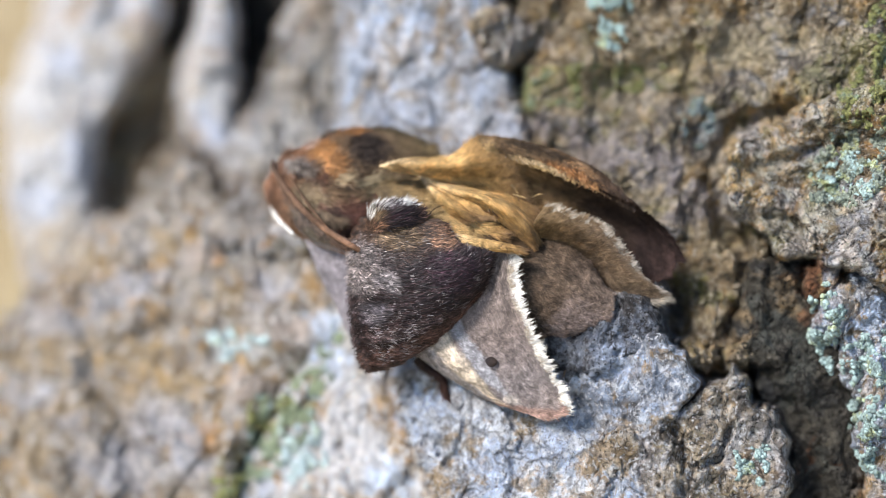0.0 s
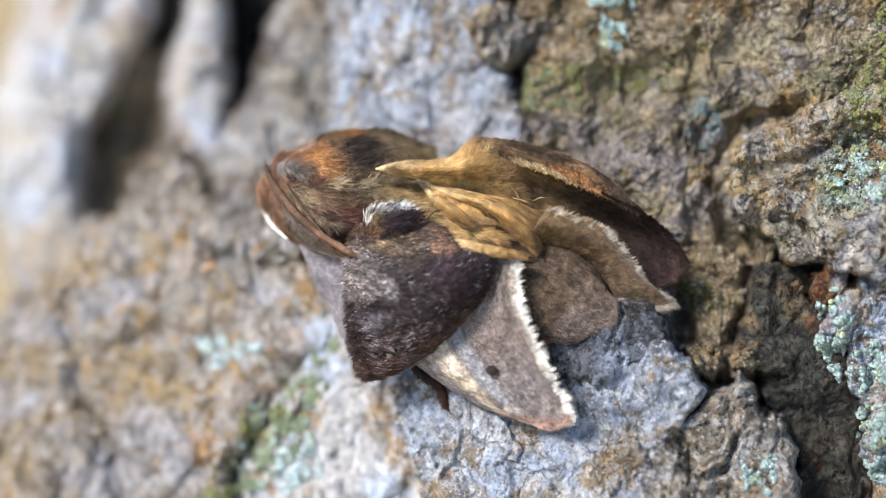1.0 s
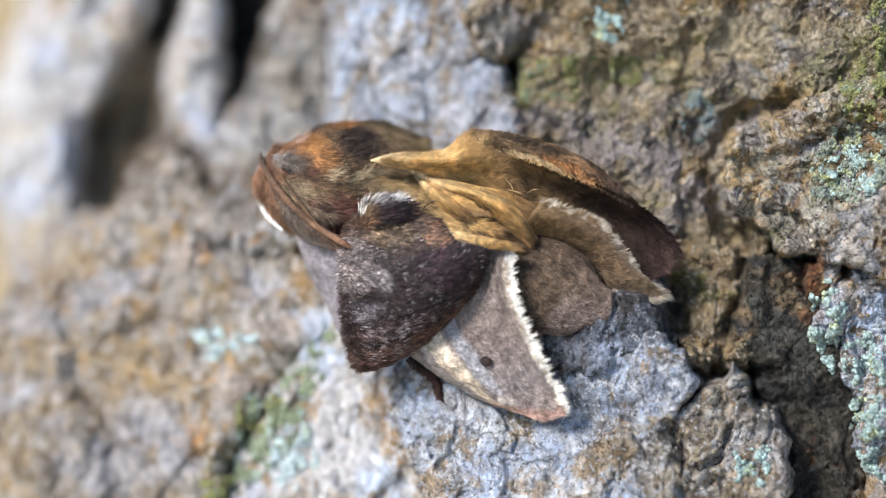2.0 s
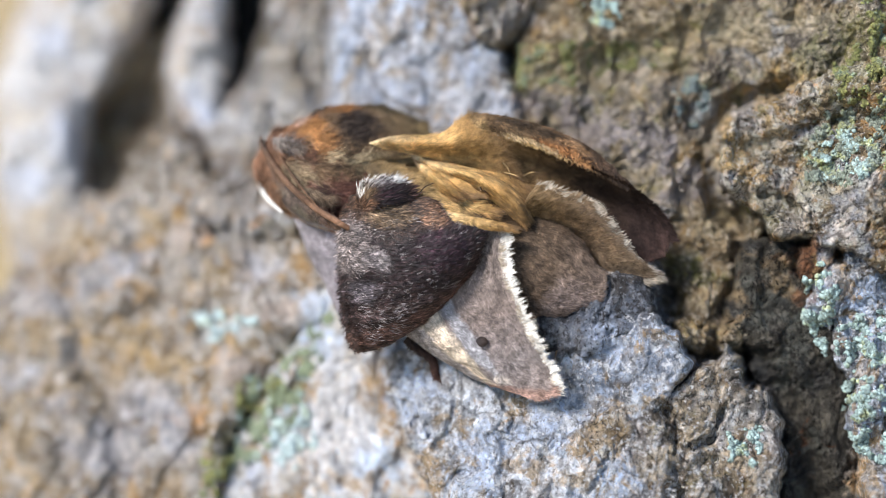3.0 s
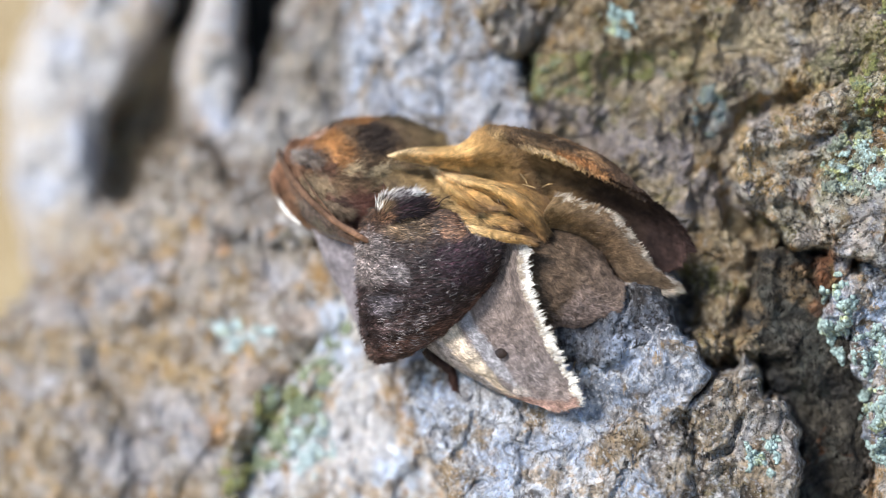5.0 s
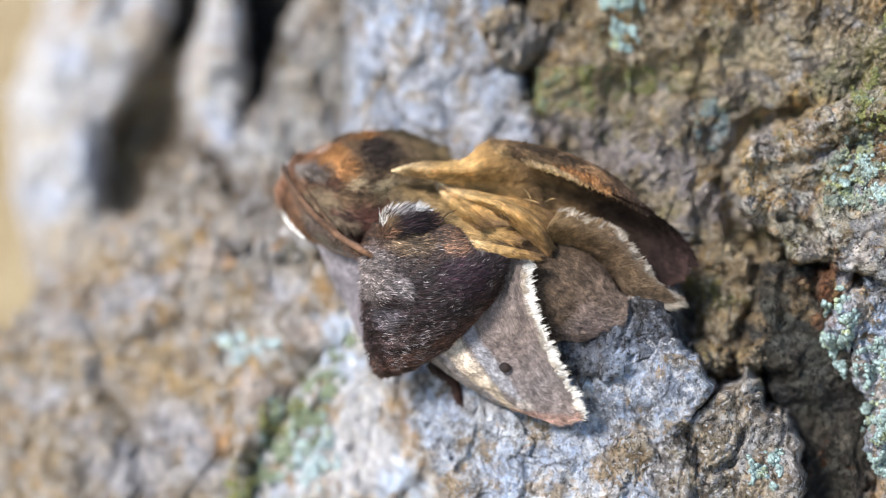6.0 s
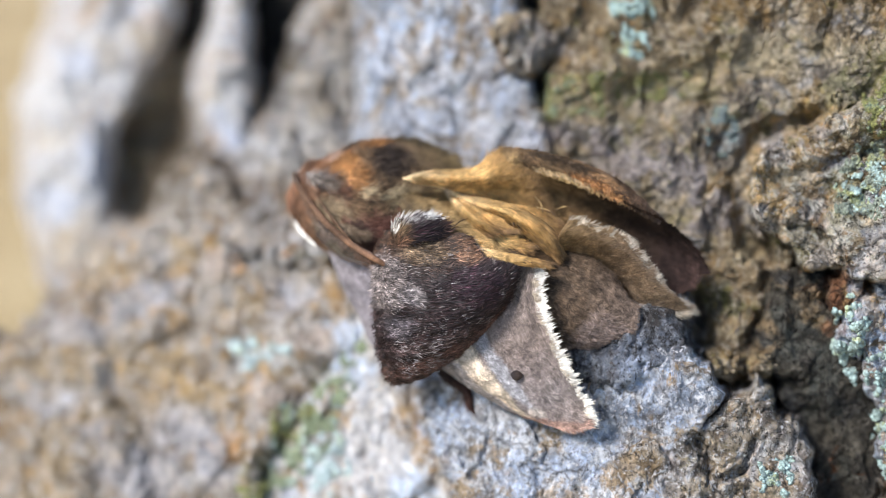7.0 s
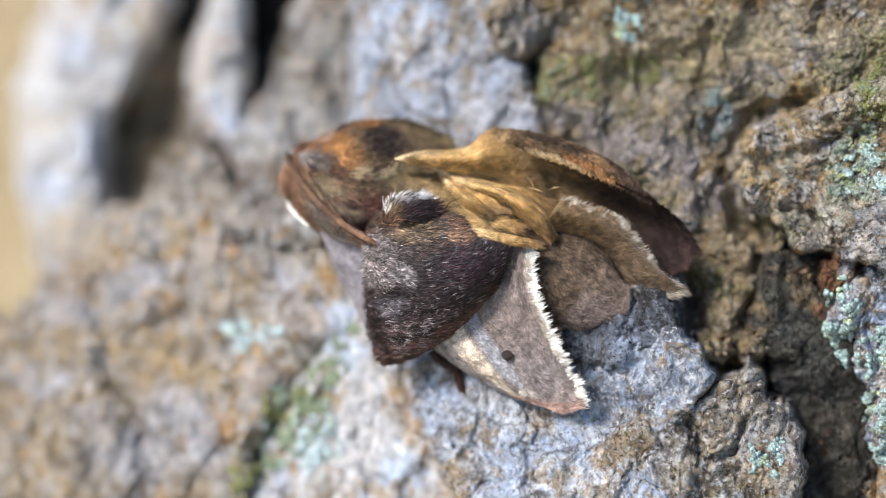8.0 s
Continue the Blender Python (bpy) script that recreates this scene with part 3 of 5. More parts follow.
plate("bark_plate", [(-34.8, -3.9), (-25.6, -3.9), (-24.0, -2.1), (-21.7, -1.4), (-20.7, 1.2), (-19.8, 2.4), (-18.1, 2.9), (-17.1, 4.5), (-16.3, 6.3), (-15.5, 6.7), (-14.4, 5.9), (-13.2, 4.2), (-11.6, 2.9), (-9.3, 1.3), (-6.0, 0.5), (-5.4, -2.6), (-7.3, -4.5), (-8.8, -6.2), (-10.4, -8.8), (-12.2, -11.4), (-13.6, -20.9), (-34.8, -20.9)],
      [(-5.4, -6.5)], 1.045, -0.0052, 0.0034, WARM_BARK, 63, 0.12, 0.5, 1.0, 0.008, 0.08, 1.0, 1.3, 0.8,
      shape=lambda a, b: 0.014 * gully(a, b, [(-21.4, -5.9), (-19.1, -8.5), (-18.1, -15.0)], 1.2))
plate("bark_plate", [(-7.3, 1.3), (-4.1, 0.0), (-2.1, -3.9), (-2.1, -8.5), (-0.5, -11.7), (1.8, -20.9), (-13.9, -20.9), (-12.6, -12.2), (-10.8, -9.6), (-9.2, -6.9), (-7.6, -4.9), (-6.4, -3.2)],
      [(-4.7, -6.5)], 1.040, -0.0047, 0.0012, PALE_BARK, 66, 0.11, 0.5, 0.9, 0.008, 0.08, 1.0, 1.3, 0.8)
plate("bark_plate", [(-6.0, 20.3), (3.1, 20.3), (3.5, 11.8), (4.3, 10.2), (5.1, 7.9), (6.4, 4.0), (5.1, 0.0), (-2.7, -0.6), (-7.3, 1.3), (-7.3, 4.6), (-6.1, 7.9), (-5.7, 11.8)], [(-1.8, 10.8)], 1.076, -0.006, 0, GREY_BARK, 74, 0.1, 0.55, 0.8, 0.02, fine=0.6)
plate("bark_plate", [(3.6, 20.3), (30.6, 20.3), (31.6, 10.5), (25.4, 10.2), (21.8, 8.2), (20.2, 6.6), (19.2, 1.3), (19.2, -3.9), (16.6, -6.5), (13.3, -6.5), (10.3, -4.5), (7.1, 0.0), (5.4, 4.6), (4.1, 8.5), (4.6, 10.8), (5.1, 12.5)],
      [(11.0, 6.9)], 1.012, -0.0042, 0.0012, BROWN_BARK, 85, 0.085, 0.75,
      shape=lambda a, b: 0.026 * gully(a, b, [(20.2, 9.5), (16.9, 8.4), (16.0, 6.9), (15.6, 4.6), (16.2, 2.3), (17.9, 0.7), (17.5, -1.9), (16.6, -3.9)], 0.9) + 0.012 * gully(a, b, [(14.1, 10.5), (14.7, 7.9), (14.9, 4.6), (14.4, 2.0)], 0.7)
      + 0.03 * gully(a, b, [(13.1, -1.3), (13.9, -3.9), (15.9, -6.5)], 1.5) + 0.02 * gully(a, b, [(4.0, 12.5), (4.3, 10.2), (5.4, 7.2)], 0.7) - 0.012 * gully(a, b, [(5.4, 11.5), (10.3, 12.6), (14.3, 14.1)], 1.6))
plate("bark_knot", [(1.4, 14.4), (2.2, 15.4), (3.5, 15.6), (4.6, 14.9), (5.1, 13.8), (4.8, 12.5), (3.8, 11.5), (2.5, 11.8), (1.6, 13.0)], [(3.1, 13.6)], 1.033, 0, 0, TAN_BARK, 91, 0.085, 0.6, 0.9, 0.02,
      shape=lambda a, b: 0.012 * np.exp(-(np.hypot(a - 2.2, b - 13.4) / 0.5) ** 2) - 0.006 * np.cos(np.hypot(a - 2.2, b - 13.4) * 6) * np.exp(-np.hypot(a - 2.2, b - 13.4) / 1.0))
plate("bark_plate", [(16.5, 6.6), (17.5, 7.7), (20.2, 9.0), (22.8, 10.5), (31.9, 12.5), (33.2, -1.3), (26.7, -1.9), (24.7, -0.3), (23.4, 0.0), (22.4, 0.2), (21.1, 0.8), (19.5, 0.5), (18.8, 2.0), (17.2, 3.0), (16.6, 4.3)],
      [(20.2, 4.6)], 0.945, -0.0042, 0.0036, TAN_BARK, 102, 0.085, 0.75, 0.45, 0.010, 0.25, 1.0, 0.7,
      shape=lambda a, b: 0.010 * gully(a, b, [(18.5, 5.9), (20.8, 6.6), (22.4, 7.4), (25.4, 7.6)], 0.8) + 0.016 * gully(a, b, [(17.2, 3.0), (19.5, 3.1), (21.1, 2.0), (21.8, 0.0)], 0.9) - 0.014 * gully(a, b, [(16.9, 6.7), (16.7, 4.9), (17.2, 3.5)], 0.8))
plate("bark_plate", [(17.9, 0.4), (22.1, 0.4), (23.4, -3.9), (24.7, -9.1), (25.4, -20.9), (19.5, -20.9), (20.2, -11.7), (18.2, -6.5), (16.9, -3.9)], [(19.5, -3.9)], 0.957, 0, 0.0, SHADED_RUST_BARK, 113, 0.1, 0.65,
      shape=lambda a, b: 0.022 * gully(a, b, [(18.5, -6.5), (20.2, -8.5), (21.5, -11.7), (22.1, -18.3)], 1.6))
plate("bark_plate", [(21.9, -1.9), (22.8, -0.6), (24.7, 0.0), (31.9, 0.4), (33.2, -20.9), (25.4, -20.9), (24.6, -13.4), (23.8, -10.4), (24.4, -8.5), (23.1, -6.5), (22.2, -5.2), (21.7, -3.9)], [(22.8, -3.9)], 0.932, -0.003, 0.0, GREY_BARK, 124, 0.085, 1.1, 0.8, 0.02)
plate("bark_plate", [(-3.1, -6.5), (-1.4, -4.9), (3.8, -1.9), (8.7, -1.4), (11.3, -1.1), (12.2, -1.7), (12.3, -3.2), (13.1, -4.2), (14.4, -5.9), (14.9, -6.8), (13.6, -8.1), (12.8, -9.8), (13.6, -11.7), (13.0, -20.9), (1.8, -20.9), (-0.6, -13.4), (-1.6, -11.1), (-2.6, -9.1)],
      [(9.0, -5.9)], 0.940, -0.0045, 0.0025, GREY_BARK, 135, 0.08, 0.34, 0.5, 0.010, 0.2, 1.0, 0.9, 1.3,
      shape=lambda a, b: 0.012 * gully(a, b, [(14.9, -8.1), (13.6, -9.8), (12.0, -10.9)], 0.3))
plate("bark_plate", [(11.3, -10.6), (12.3, -9.3), (13.8, -8.1), (15.2, -7.0), (15.8, -6.8), (16.3, -6.5), (16.9, -5.6), (17.5, -6.5), (17.9, -7.8), (19.2, -8.5), (20.0, -9.8), (20.2, -11.7), (19.9, -14.0), (19.8, -20.9), (9.7, -20.9), (10.7, -13.4)],
      [(16.2, -9.8)], 0.915, 0.0, 0.0012, GREYTAN_BARK, 146, 0.08, 0.65, 0.5, 0.012, 0.25, 1.0, 0.8, 1.1,
      shape=lambda a, b: 0.014 * gully(a, b, [(13.3, -9.1), (14.1, -10.8), (13.8, -12.7), (14.6, -15.0)], 0.35) + 0.012 * gully(a, b, [(14.9, -11.7), (15.9, -11.1), (16.9, -9.1)], 0.3))
# overlay added to carry the abdomen's shadow as a darker tone
plate("bark_flake", [(5.6, -3.9), (7.1, -2.3), (9.0, -1.4), (11.3, -1.2), (12.1, -1.7), (12.2, -3.2), (12.9, -4.1), (12.0, -4.9), (10.2, -5.2), (8.7, -6.0), (7.1, -6.5), (5.8, -5.9)], [(9.0, -4.2)], 0.9395, -0.0045, 0.0025, SHADOWED_GREY_BARK, 176, 0.085, 0.5, 0.5, 0.004, 0.06, 1.0, 1.6)
plate("bark_flake", [(-2.4, -7.0), (-0.8, -5.7), (1.5, -6.7), (3.5, -8.5), (3.8, -10.4), (1.8, -11.4), (-0.3, -11.3), (-1.6, -9.8)], [(0.5, -9.1)], 0.966, -0.0045, 0.0025, CRUST_BARK, 188, 0.085, 0.5, 0.5, 0.004, 0.06, 1.0, 1.8)
plate("bark_flake", [(0.5, -11.7), (3.1, -11.1), (5.8, -11.7), (8.4, -11.4), (9.5, -12.7), (10.0, -18.3), (2.5, -18.3)], [(5.8, -12.7)], 0.933, -0.0045, 0.0025, CRUST_BARK, 179, 0.085, 0.55, 0.5, 0.004, 0.06, 1.0, 1.8)
plate("bark_flake", [(9.0, -9.9), (11.0, -9.6), (12.3, -10.8), (12.8, -12.7), (12.3, -14.4), (10.7, -14.0), (9.8, -12.4), (8.7, -11.4)], [(10.7, -11.7)], 0.914, -0.003, 0.003, GREYTAN_BARK, 183, 0.085, 0.55, 0.5, 0.006, 0.06, 1.0, 1.6)
plate("bark_flake", [(20.6, -0.9), (21.2, 0.1), (22.2, 0.6), (23.1, 0.0), (23.3, -1.1), (22.4, -2.1), (21.2, -1.9)], [(22.0, -0.6)], 0.941, 0, 0, ORANGE_BARK, 171, 0.085, 0.7, 0.5, 0.012)
plate("bark_knob", [(13.8, -4.5), (14.9, -3.8), (15.6, -4.2), (16.1, -5.2), (15.2, -6.0), (14.1, -5.9)], [(14.9, -4.9)], 0.960, 0, 0, BROWN_BARK, 157, 0.09, 0.8, 0.6, 0.015)

# ---- lichen and moss on the bark ----


def lichen_material(name, low, high, other):
    n = Nodes(name)
    c = n.coord()
    col = n.mix(n.noise(c, 2600, 4, 0.6), low, high)
    col = n.mix(n.ramp(n.noise(c, 900, 4, 0.65), [(0.54, 0.0), (0.64, 0.8)]), col, other)
    col = n.mix(0.7, col, n.ramp(n.island(), [(0.0, 0.2), (0.5, 0.85), (1.0, 1.6)]), "MULTIPLY")
    n.bump(n.noise(c, 9000, 3, 0.6), 0.5, 0.00005)
    return n.done(col, 0.8, 0.1, 0.3)


MINT = lichen_material("mint_lichen", (0.12, 0.18, 0.16), (0.50, 0.64, 0.60), (0.40, 0.43, 0.20))
FROST = lichen_material("frosty_lichen", (0.24, 0.33, 0.31), (0.62, 0.72, 0.73), (0.44, 0.50, 0.36))
OLIVE = lichen_material("olive_lichen", (0.08, 0.10, 0.07), (0.34, 0.38, 0.30), (0.32, 0.32, 0.09))
MOSS = lichen_material("yellow_moss", (0.045, 0.05, 0.02), (0.34, 0.34, 0.11), (0.22, 0.28, 0.20))
FERN = lichen_material("grey_green_moss", (0.10, 0.12, 0.07), (0.34, 0.40, 0.24), (0.46, 0.56, 0.56))
SLATE = lichen_material("slate_lichen", (0.06, 0.08, 0.08), (0.22, 0.27, 0.27), (0.24, 0.26, 0.16))


def lichen(outline, mat, count, size, label, seed, clump=0.9):
    """Crusty lobes strewn in clumps over the bark within an outline."""
    rs = np.random.RandomState(seed)
    count, size = int(count * 2.8), size * 0.78
    pa, pb = [p[0] for p in outline], [p[1] for p in outline]
    a, b = rs.uniform(min(pa), max(pa), count * 12), rs.uniform(min(pb), max(pb), count * 12)
    s = inside(a, b, outline) + 0.7 * fbm(a, b, 1.2, 3, seed)
    ok = (s > 0) & (fbm(a, b, clump, 3, seed + 5) > 0.06)
    a, b = a[ok][:count], b[ok][:count]
    d = surface(a, b)
    good = np.isfinite(d)
    a, b, d = a[good], b[good], d[good]
    ball = bmesh.new()
    bmesh.ops.create_icosphere(ball, subdivisions=1, radius=1)
    bv = np.array([v.co for v in ball.verts])
    bf = np.array([[v.index for v in f.verts] for f in ball.faces])
    ball.free()
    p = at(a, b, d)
    n = len(p)
    r = size * 0.001 * rs.uniform(0.35, 1.0, n) ** 1.3
    shape = bv[None] * rs.uniform(0.5, 1.4, (n, 1, 3)) * (1 + 0.30 * rs.randn(n, len(bv), 1)) * r[:, None, None]
    shape[..., 1] *= 0.45
    v = (p[:, None] + shape - np.array([0, 0.15, 0]) * r[:, None, None]).reshape(-1, 3)
    f = (bf[None] + np.arange(n)[:, None, None] * len(bv)).reshape(-1, 3)
    ob = new("lichen", mesh_from("lichen", v, f, mat))
    ob.matrix_world = LEAN
    return tagged(ob, label, "lichen", kind="stuff")


PALE_GREEN, YELLOW_GREEN = "pale mint-green crusty lichen on grey bark", "yellow-green mossy lichen on brown bark"
lichen([(21.8, -1.3), (22.8, -0.8), (23.4, -3.2), (23.1, -6.5), (22.0, -5.9), (21.3, -4.2)], MINT, 924, 0.19, PALE_GREEN, 201)
lichen([(23.4, -4.2), (26.0, -3.6), (26.7, -6.8), (24.1, -7.2)], MINT, 660, 0.19, PALE_GREEN, 202)
lichen([(23.6, -8.1), (25.4, -7.5), (27.3, -10.4), (27.0, -12.7), (24.9, -12.1), (23.7, -10.1)], MINT, 924, 0.20, PALE_GREEN, 203)
lichen([(22.4, 7.9), (24.7, 8.5), (28.0, 8.9), (28.0, 3.6), (23.4, 3.6), (21.5, 4.3), (21.5, 5.6)], OLIVE, 1540, 0.16, "olive and mint granular lichen on bark", 204)
lichen([(21.5, 5.3), (23.4, 6.9), (25.4, 6.6), (25.4, 4.3), (22.8, 4.0)], MINT, 572, 0.15, PALE_GREEN, 214)
lichen([(23.1, 10.5), (24.4, 13.1), (25.4, 16.4), (28.7, 16.4), (28.7, 8.2), (23.4, 8.2)], MOSS, 4200, 0.105, YELLOW_GREEN, 205)
lichen([(14.1, 9.8), (15.2, 10.5), (15.9, 8.5), (15.7, 6.9), (14.4, 7.1), (13.8, 8.5)], SLATE, 1100, 0.11, "slate-blue leafy lichen on brown bark", 206)
lichen([(8.4, 16.4), (11.0, 16.4), (10.8, 13.1), (9.5, 12.8), (8.5, 13.9)], MINT, 572, 0.17, PALE_GREEN, 207)
lichen([(16.9, -10.6), (18.5, -10.3), (19.2, -11.4), (18.4, -12.7), (17.2, -12.6)], MINT, 374, 0.15, PALE_GREEN, 208)
lichen([(4.0, 11.6), (7.1, 12.1), (13.0, 12.1), (13.3, 10.8), (6.4, 9.5), (4.3, 8.9)], MOSS, 924, 0.10, YELLOW_GREEN, 209)
lichen([(-14.0, -3.4), (-11.9, -3.2), (-11.6, -4.9), (-13.2, -5.4), (-14.2, -4.5)], FROST, 520, 0.21, PALE_GREEN, 210)
lichen([(-11.6, -3.9), (-10.4, -3.9), (-10.3, -5.2), (-11.4, -5.2)], FROST, 260, 0.20, PALE_GREEN, 215)
lichen([(-6.5, -3.2), (-6.0, -3.9), (-7.3, -7.2), (-7.8, -9.8), (-9.3, -11.1), (-11.9, -13.4), (-12.6, -12.7), (-11.6, -9.8), (-11.3, -7.5), (-9.3, -7.2), (-7.7, -5.2)], FERN, 900, 0.20, "grey-green moss along a bark cleft", 211)
lichen([(-11.6, -8.1), (-10.3, -7.3), (-9.0, -7.8), (-9.3, -9.1), (-11.3, -9.5)], MOSS, 120, 0.24, YELLOW_GREEN, 216)
lichen([(-9.3, -9.8), (-7.3, -9.1), (-7.0, -11.7), (-9.0, -13.1), (-9.6, -11.7)], FROST, 700, 0.20, PALE_GREEN, 212)
lichen([(-13.5, -12.4), (-11.9, -11.7), (-11.9, -14.4), (-13.9, -14.4)], MOSS, 198, 0.28, YELLOW_GREEN, 213)

# ---- ground ----


def ground_sheet():
    n = Nodes("dry_ground")
    c = n.coord()
    col = n.ramp(n.noise(c, 6, 6, 0.65), [(0.3, (0.22, 0.15, 0.07)), (0.5, (0.42, 0.31, 0.16)), (0.7, (0.55, 0.44, 0.26))])
    n.bump(n.noise(c, 40, 6, 0.7), 0.6, 0.02)
    mat = n.done(col, 0.95)
    bm = bmesh.new()
    bmesh.ops.create_grid(bm, x_segments=60, y_segments=60, size=60)
    for v in bm.verts:
        v.co.z = 0.25 * noise.noise(v.co * 0.06) * min(1, v.co.length / 8)
        v.co.x, v.co.y = v.co.x * max(1, v.co.length / 12), v.co.y * max(1, v.co.length / 12)
    me = bpy.data.meshes.new("ground")
    bm.to_mesh(me)
    me.materials.append(mat)
    tagged(new("ground", me), "dry sandy ground with withered grass", "ground", kind="structure")


ground_sheet()

# ---- the moth ----
moth = new("moth")
moth.matrix_world = LEAN
tagged(moth, "brown furry moth with folded wings clinging to bark", "moth")


def spline(points, n):
    """n points along a smooth curve through the given ones, evenly spaced by length."""
    p = np.asarray(points, float)
    q = np.vstack([2 * p[0] - p[1], p, 2 * p[-1] - p[-2]])
    t = np.linspace(0, len(p) - 1, 24 * len(p))
    i = np.minimum(t.astype(int), len(p) - 2)
    f = (t - i)[:, None]
    a, b, c, e = q[i], q[i + 1], q[i + 2], q[i + 3]
    out = 0.5 * (2 * b + (c - a) * f + (2 * a - 5 * b + 4 * c - e) * f**2 + (3 * b - a - 3 * c + e) * f**3)
    gone = np.r_[0, np.cumsum(np.linalg.norm(np.diff(out[:, :2], axis=0), axis=1) + 1e-9)]
    return np.stack([np.interp(np.linspace(0, gone[-1], n), gone, col) for col in out.T], -1)


def loft(curves, nu, nv):
    """A grid of metre points through curves of (a, b, d): u along each curve, v from curve to curve."""
    rows = np.stack([spline(c, nu) for c in curves])
    g = np.stack([spline(rows[:, k], nv) if len(curves) > 2 else np.linspace(rows[0, k], rows[1, k], nv) for k in range(nu)])
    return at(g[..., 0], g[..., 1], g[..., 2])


def normals(g):
    n = np.cross(np.gradient(g, axis=0), np.gradient(g, axis=1))
    n /= np.linalg.norm(n, axis=-1, keepdims=True) + 1e-12
    return np.where(n[..., 1:2] > 0, -n, n)


def under(ob, parent, label=""):
    ob.parent = parent
    return tagged(ob, label) if label else ob


def sheet(name, g, mat, parent, thick=0.00008, lump=0.00003, crease=0.00010, seed=0, label=""):
    """A thin wing membrane with two faces and closed edges."""
    nu, nv = g.shape[:2]
    u, v = np.meshgrid(np.linspace(0, 1, nu), np.linspace(0, 1, nv), indexing="ij")
    nn = normals(g)
    g = g + nn * (lump * fbm(u * 30, v * 20, 3, 3, seed))[..., None] + nn * (crease * fbm(u * 8, v * 5, 2.2, 3, seed + 40))[..., None]
    back = g - nn * thick
    i, j = np.meshgrid(np.arange(nu - 1), np.arange(nv - 1), indexing="ij")
    k = (i * nv + j).ravel()
    f = np.stack([k, k + nv, k + nv + 1, k + 1], -1)
    m = nu * nv
    ring = np.r_[np.arange(nv), (np.arange(1, nu) * nv + nv - 1), (m - 1 - np.arange(1, nv)), (np.arange(nu - 2, 0, -1) * nv)]
    nxt = np.roll(ring, -1)
    side = np.stack([ring, nxt, nxt + m, ring + m], -1)
    uv = np.stack([u, v], -1).reshape(-1, 2)
    ob = new(name, mesh_from(name, np.vstack([g.reshape(-1, 3), back.reshape(-1, 3)]), np.vstack([f, f[:, ::-1] + m, side]), mat, np.vstack([uv, uv])))
    return under(ob, parent, label)


def tube(name, points, radii, mat, parent, flat=0.7, n=40, around=24, lump=0.0, seed=0, label=""):
    """A body of round sections along a curve; radii in millimetres, flattened in depth. Returns it and its front grid."""
    c = spline(points, n)
    r = np.interp(np.linspace(0, 1, n), np.linspace(0, 1, len(radii)), radii)
    r = np.convolve(np.pad(r, 2, "edge"), np.ones(5) / 5, "valid")
    way = np.gradient(c[:, :2], axis=0)
    way /= np.linalg.norm(way, axis=1, keepdims=True)
    ang = np.linspace(0, 2 * np.pi, around, endpoint=False)
    side = np.cos(ang)[None] * r[:, None]
    depth = -np.sin(ang)[None] * r[:, None] * flat / 55
    a = c[:, 0:1] - way[:, 1:2] * side
    b = c[:, 1:2] + way[:, 0:1] * side
    k = 1 + lump * fbm(np.arange(n)[:, None] * 0.5 + 0 * ang, np.cos(ang)[None] * 4 + 0 * a, 3, 2, seed)
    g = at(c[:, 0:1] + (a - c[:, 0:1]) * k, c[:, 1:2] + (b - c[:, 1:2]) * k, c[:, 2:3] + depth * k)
    i, j = np.meshgrid(np.arange(n - 1), np.arange(around), indexing="ij")
    f = np.stack([i * around + j, (i + 1) * around + j, (i + 1) * around + (j + 1) % around, i * around + (j + 1) % around], -1).reshape(-1, 4)
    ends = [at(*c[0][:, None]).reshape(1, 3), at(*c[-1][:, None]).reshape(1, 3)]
    v = np.vstack([g.reshape(-1, 3), *ends])
    m, j = n * around, np.arange(around)
    caps = [np.stack([np.full(around, m), j, (j + 1) % around, (j + 1) % around], -1), np.stack([np.full(around, m + 1), m - around + (j + 1) % around, m - around + j, m - around + j], -1)]
    uu = np.repeat(np.linspace(0, 1, n), around)
    vv = np.tile(0.5 - 0.5 * np.cos(ang), n)
    uv = np.vstack([np.stack([uu, vv], -1), [[0, 0.5], [1, 0.5]]])
    me = bpy.data.meshes.new(name)
    me.from_pydata([tuple(p) for p in v], [], [tuple(q) for q in f.tolist()] + [tuple(q[:3]) for cp in caps for q in cp.tolist()])
    layer = me.uv_layers.new(name="uv")
    for loop in me.loops:
        layer.data[loop.index].uv = uv[loop.vertex_index]
    for poly in me.polygons:
        poly.use_smooth = True
    me.materials.append(mat)
    return under(new(name, me), parent, label), g[:, : around // 2 + 1]


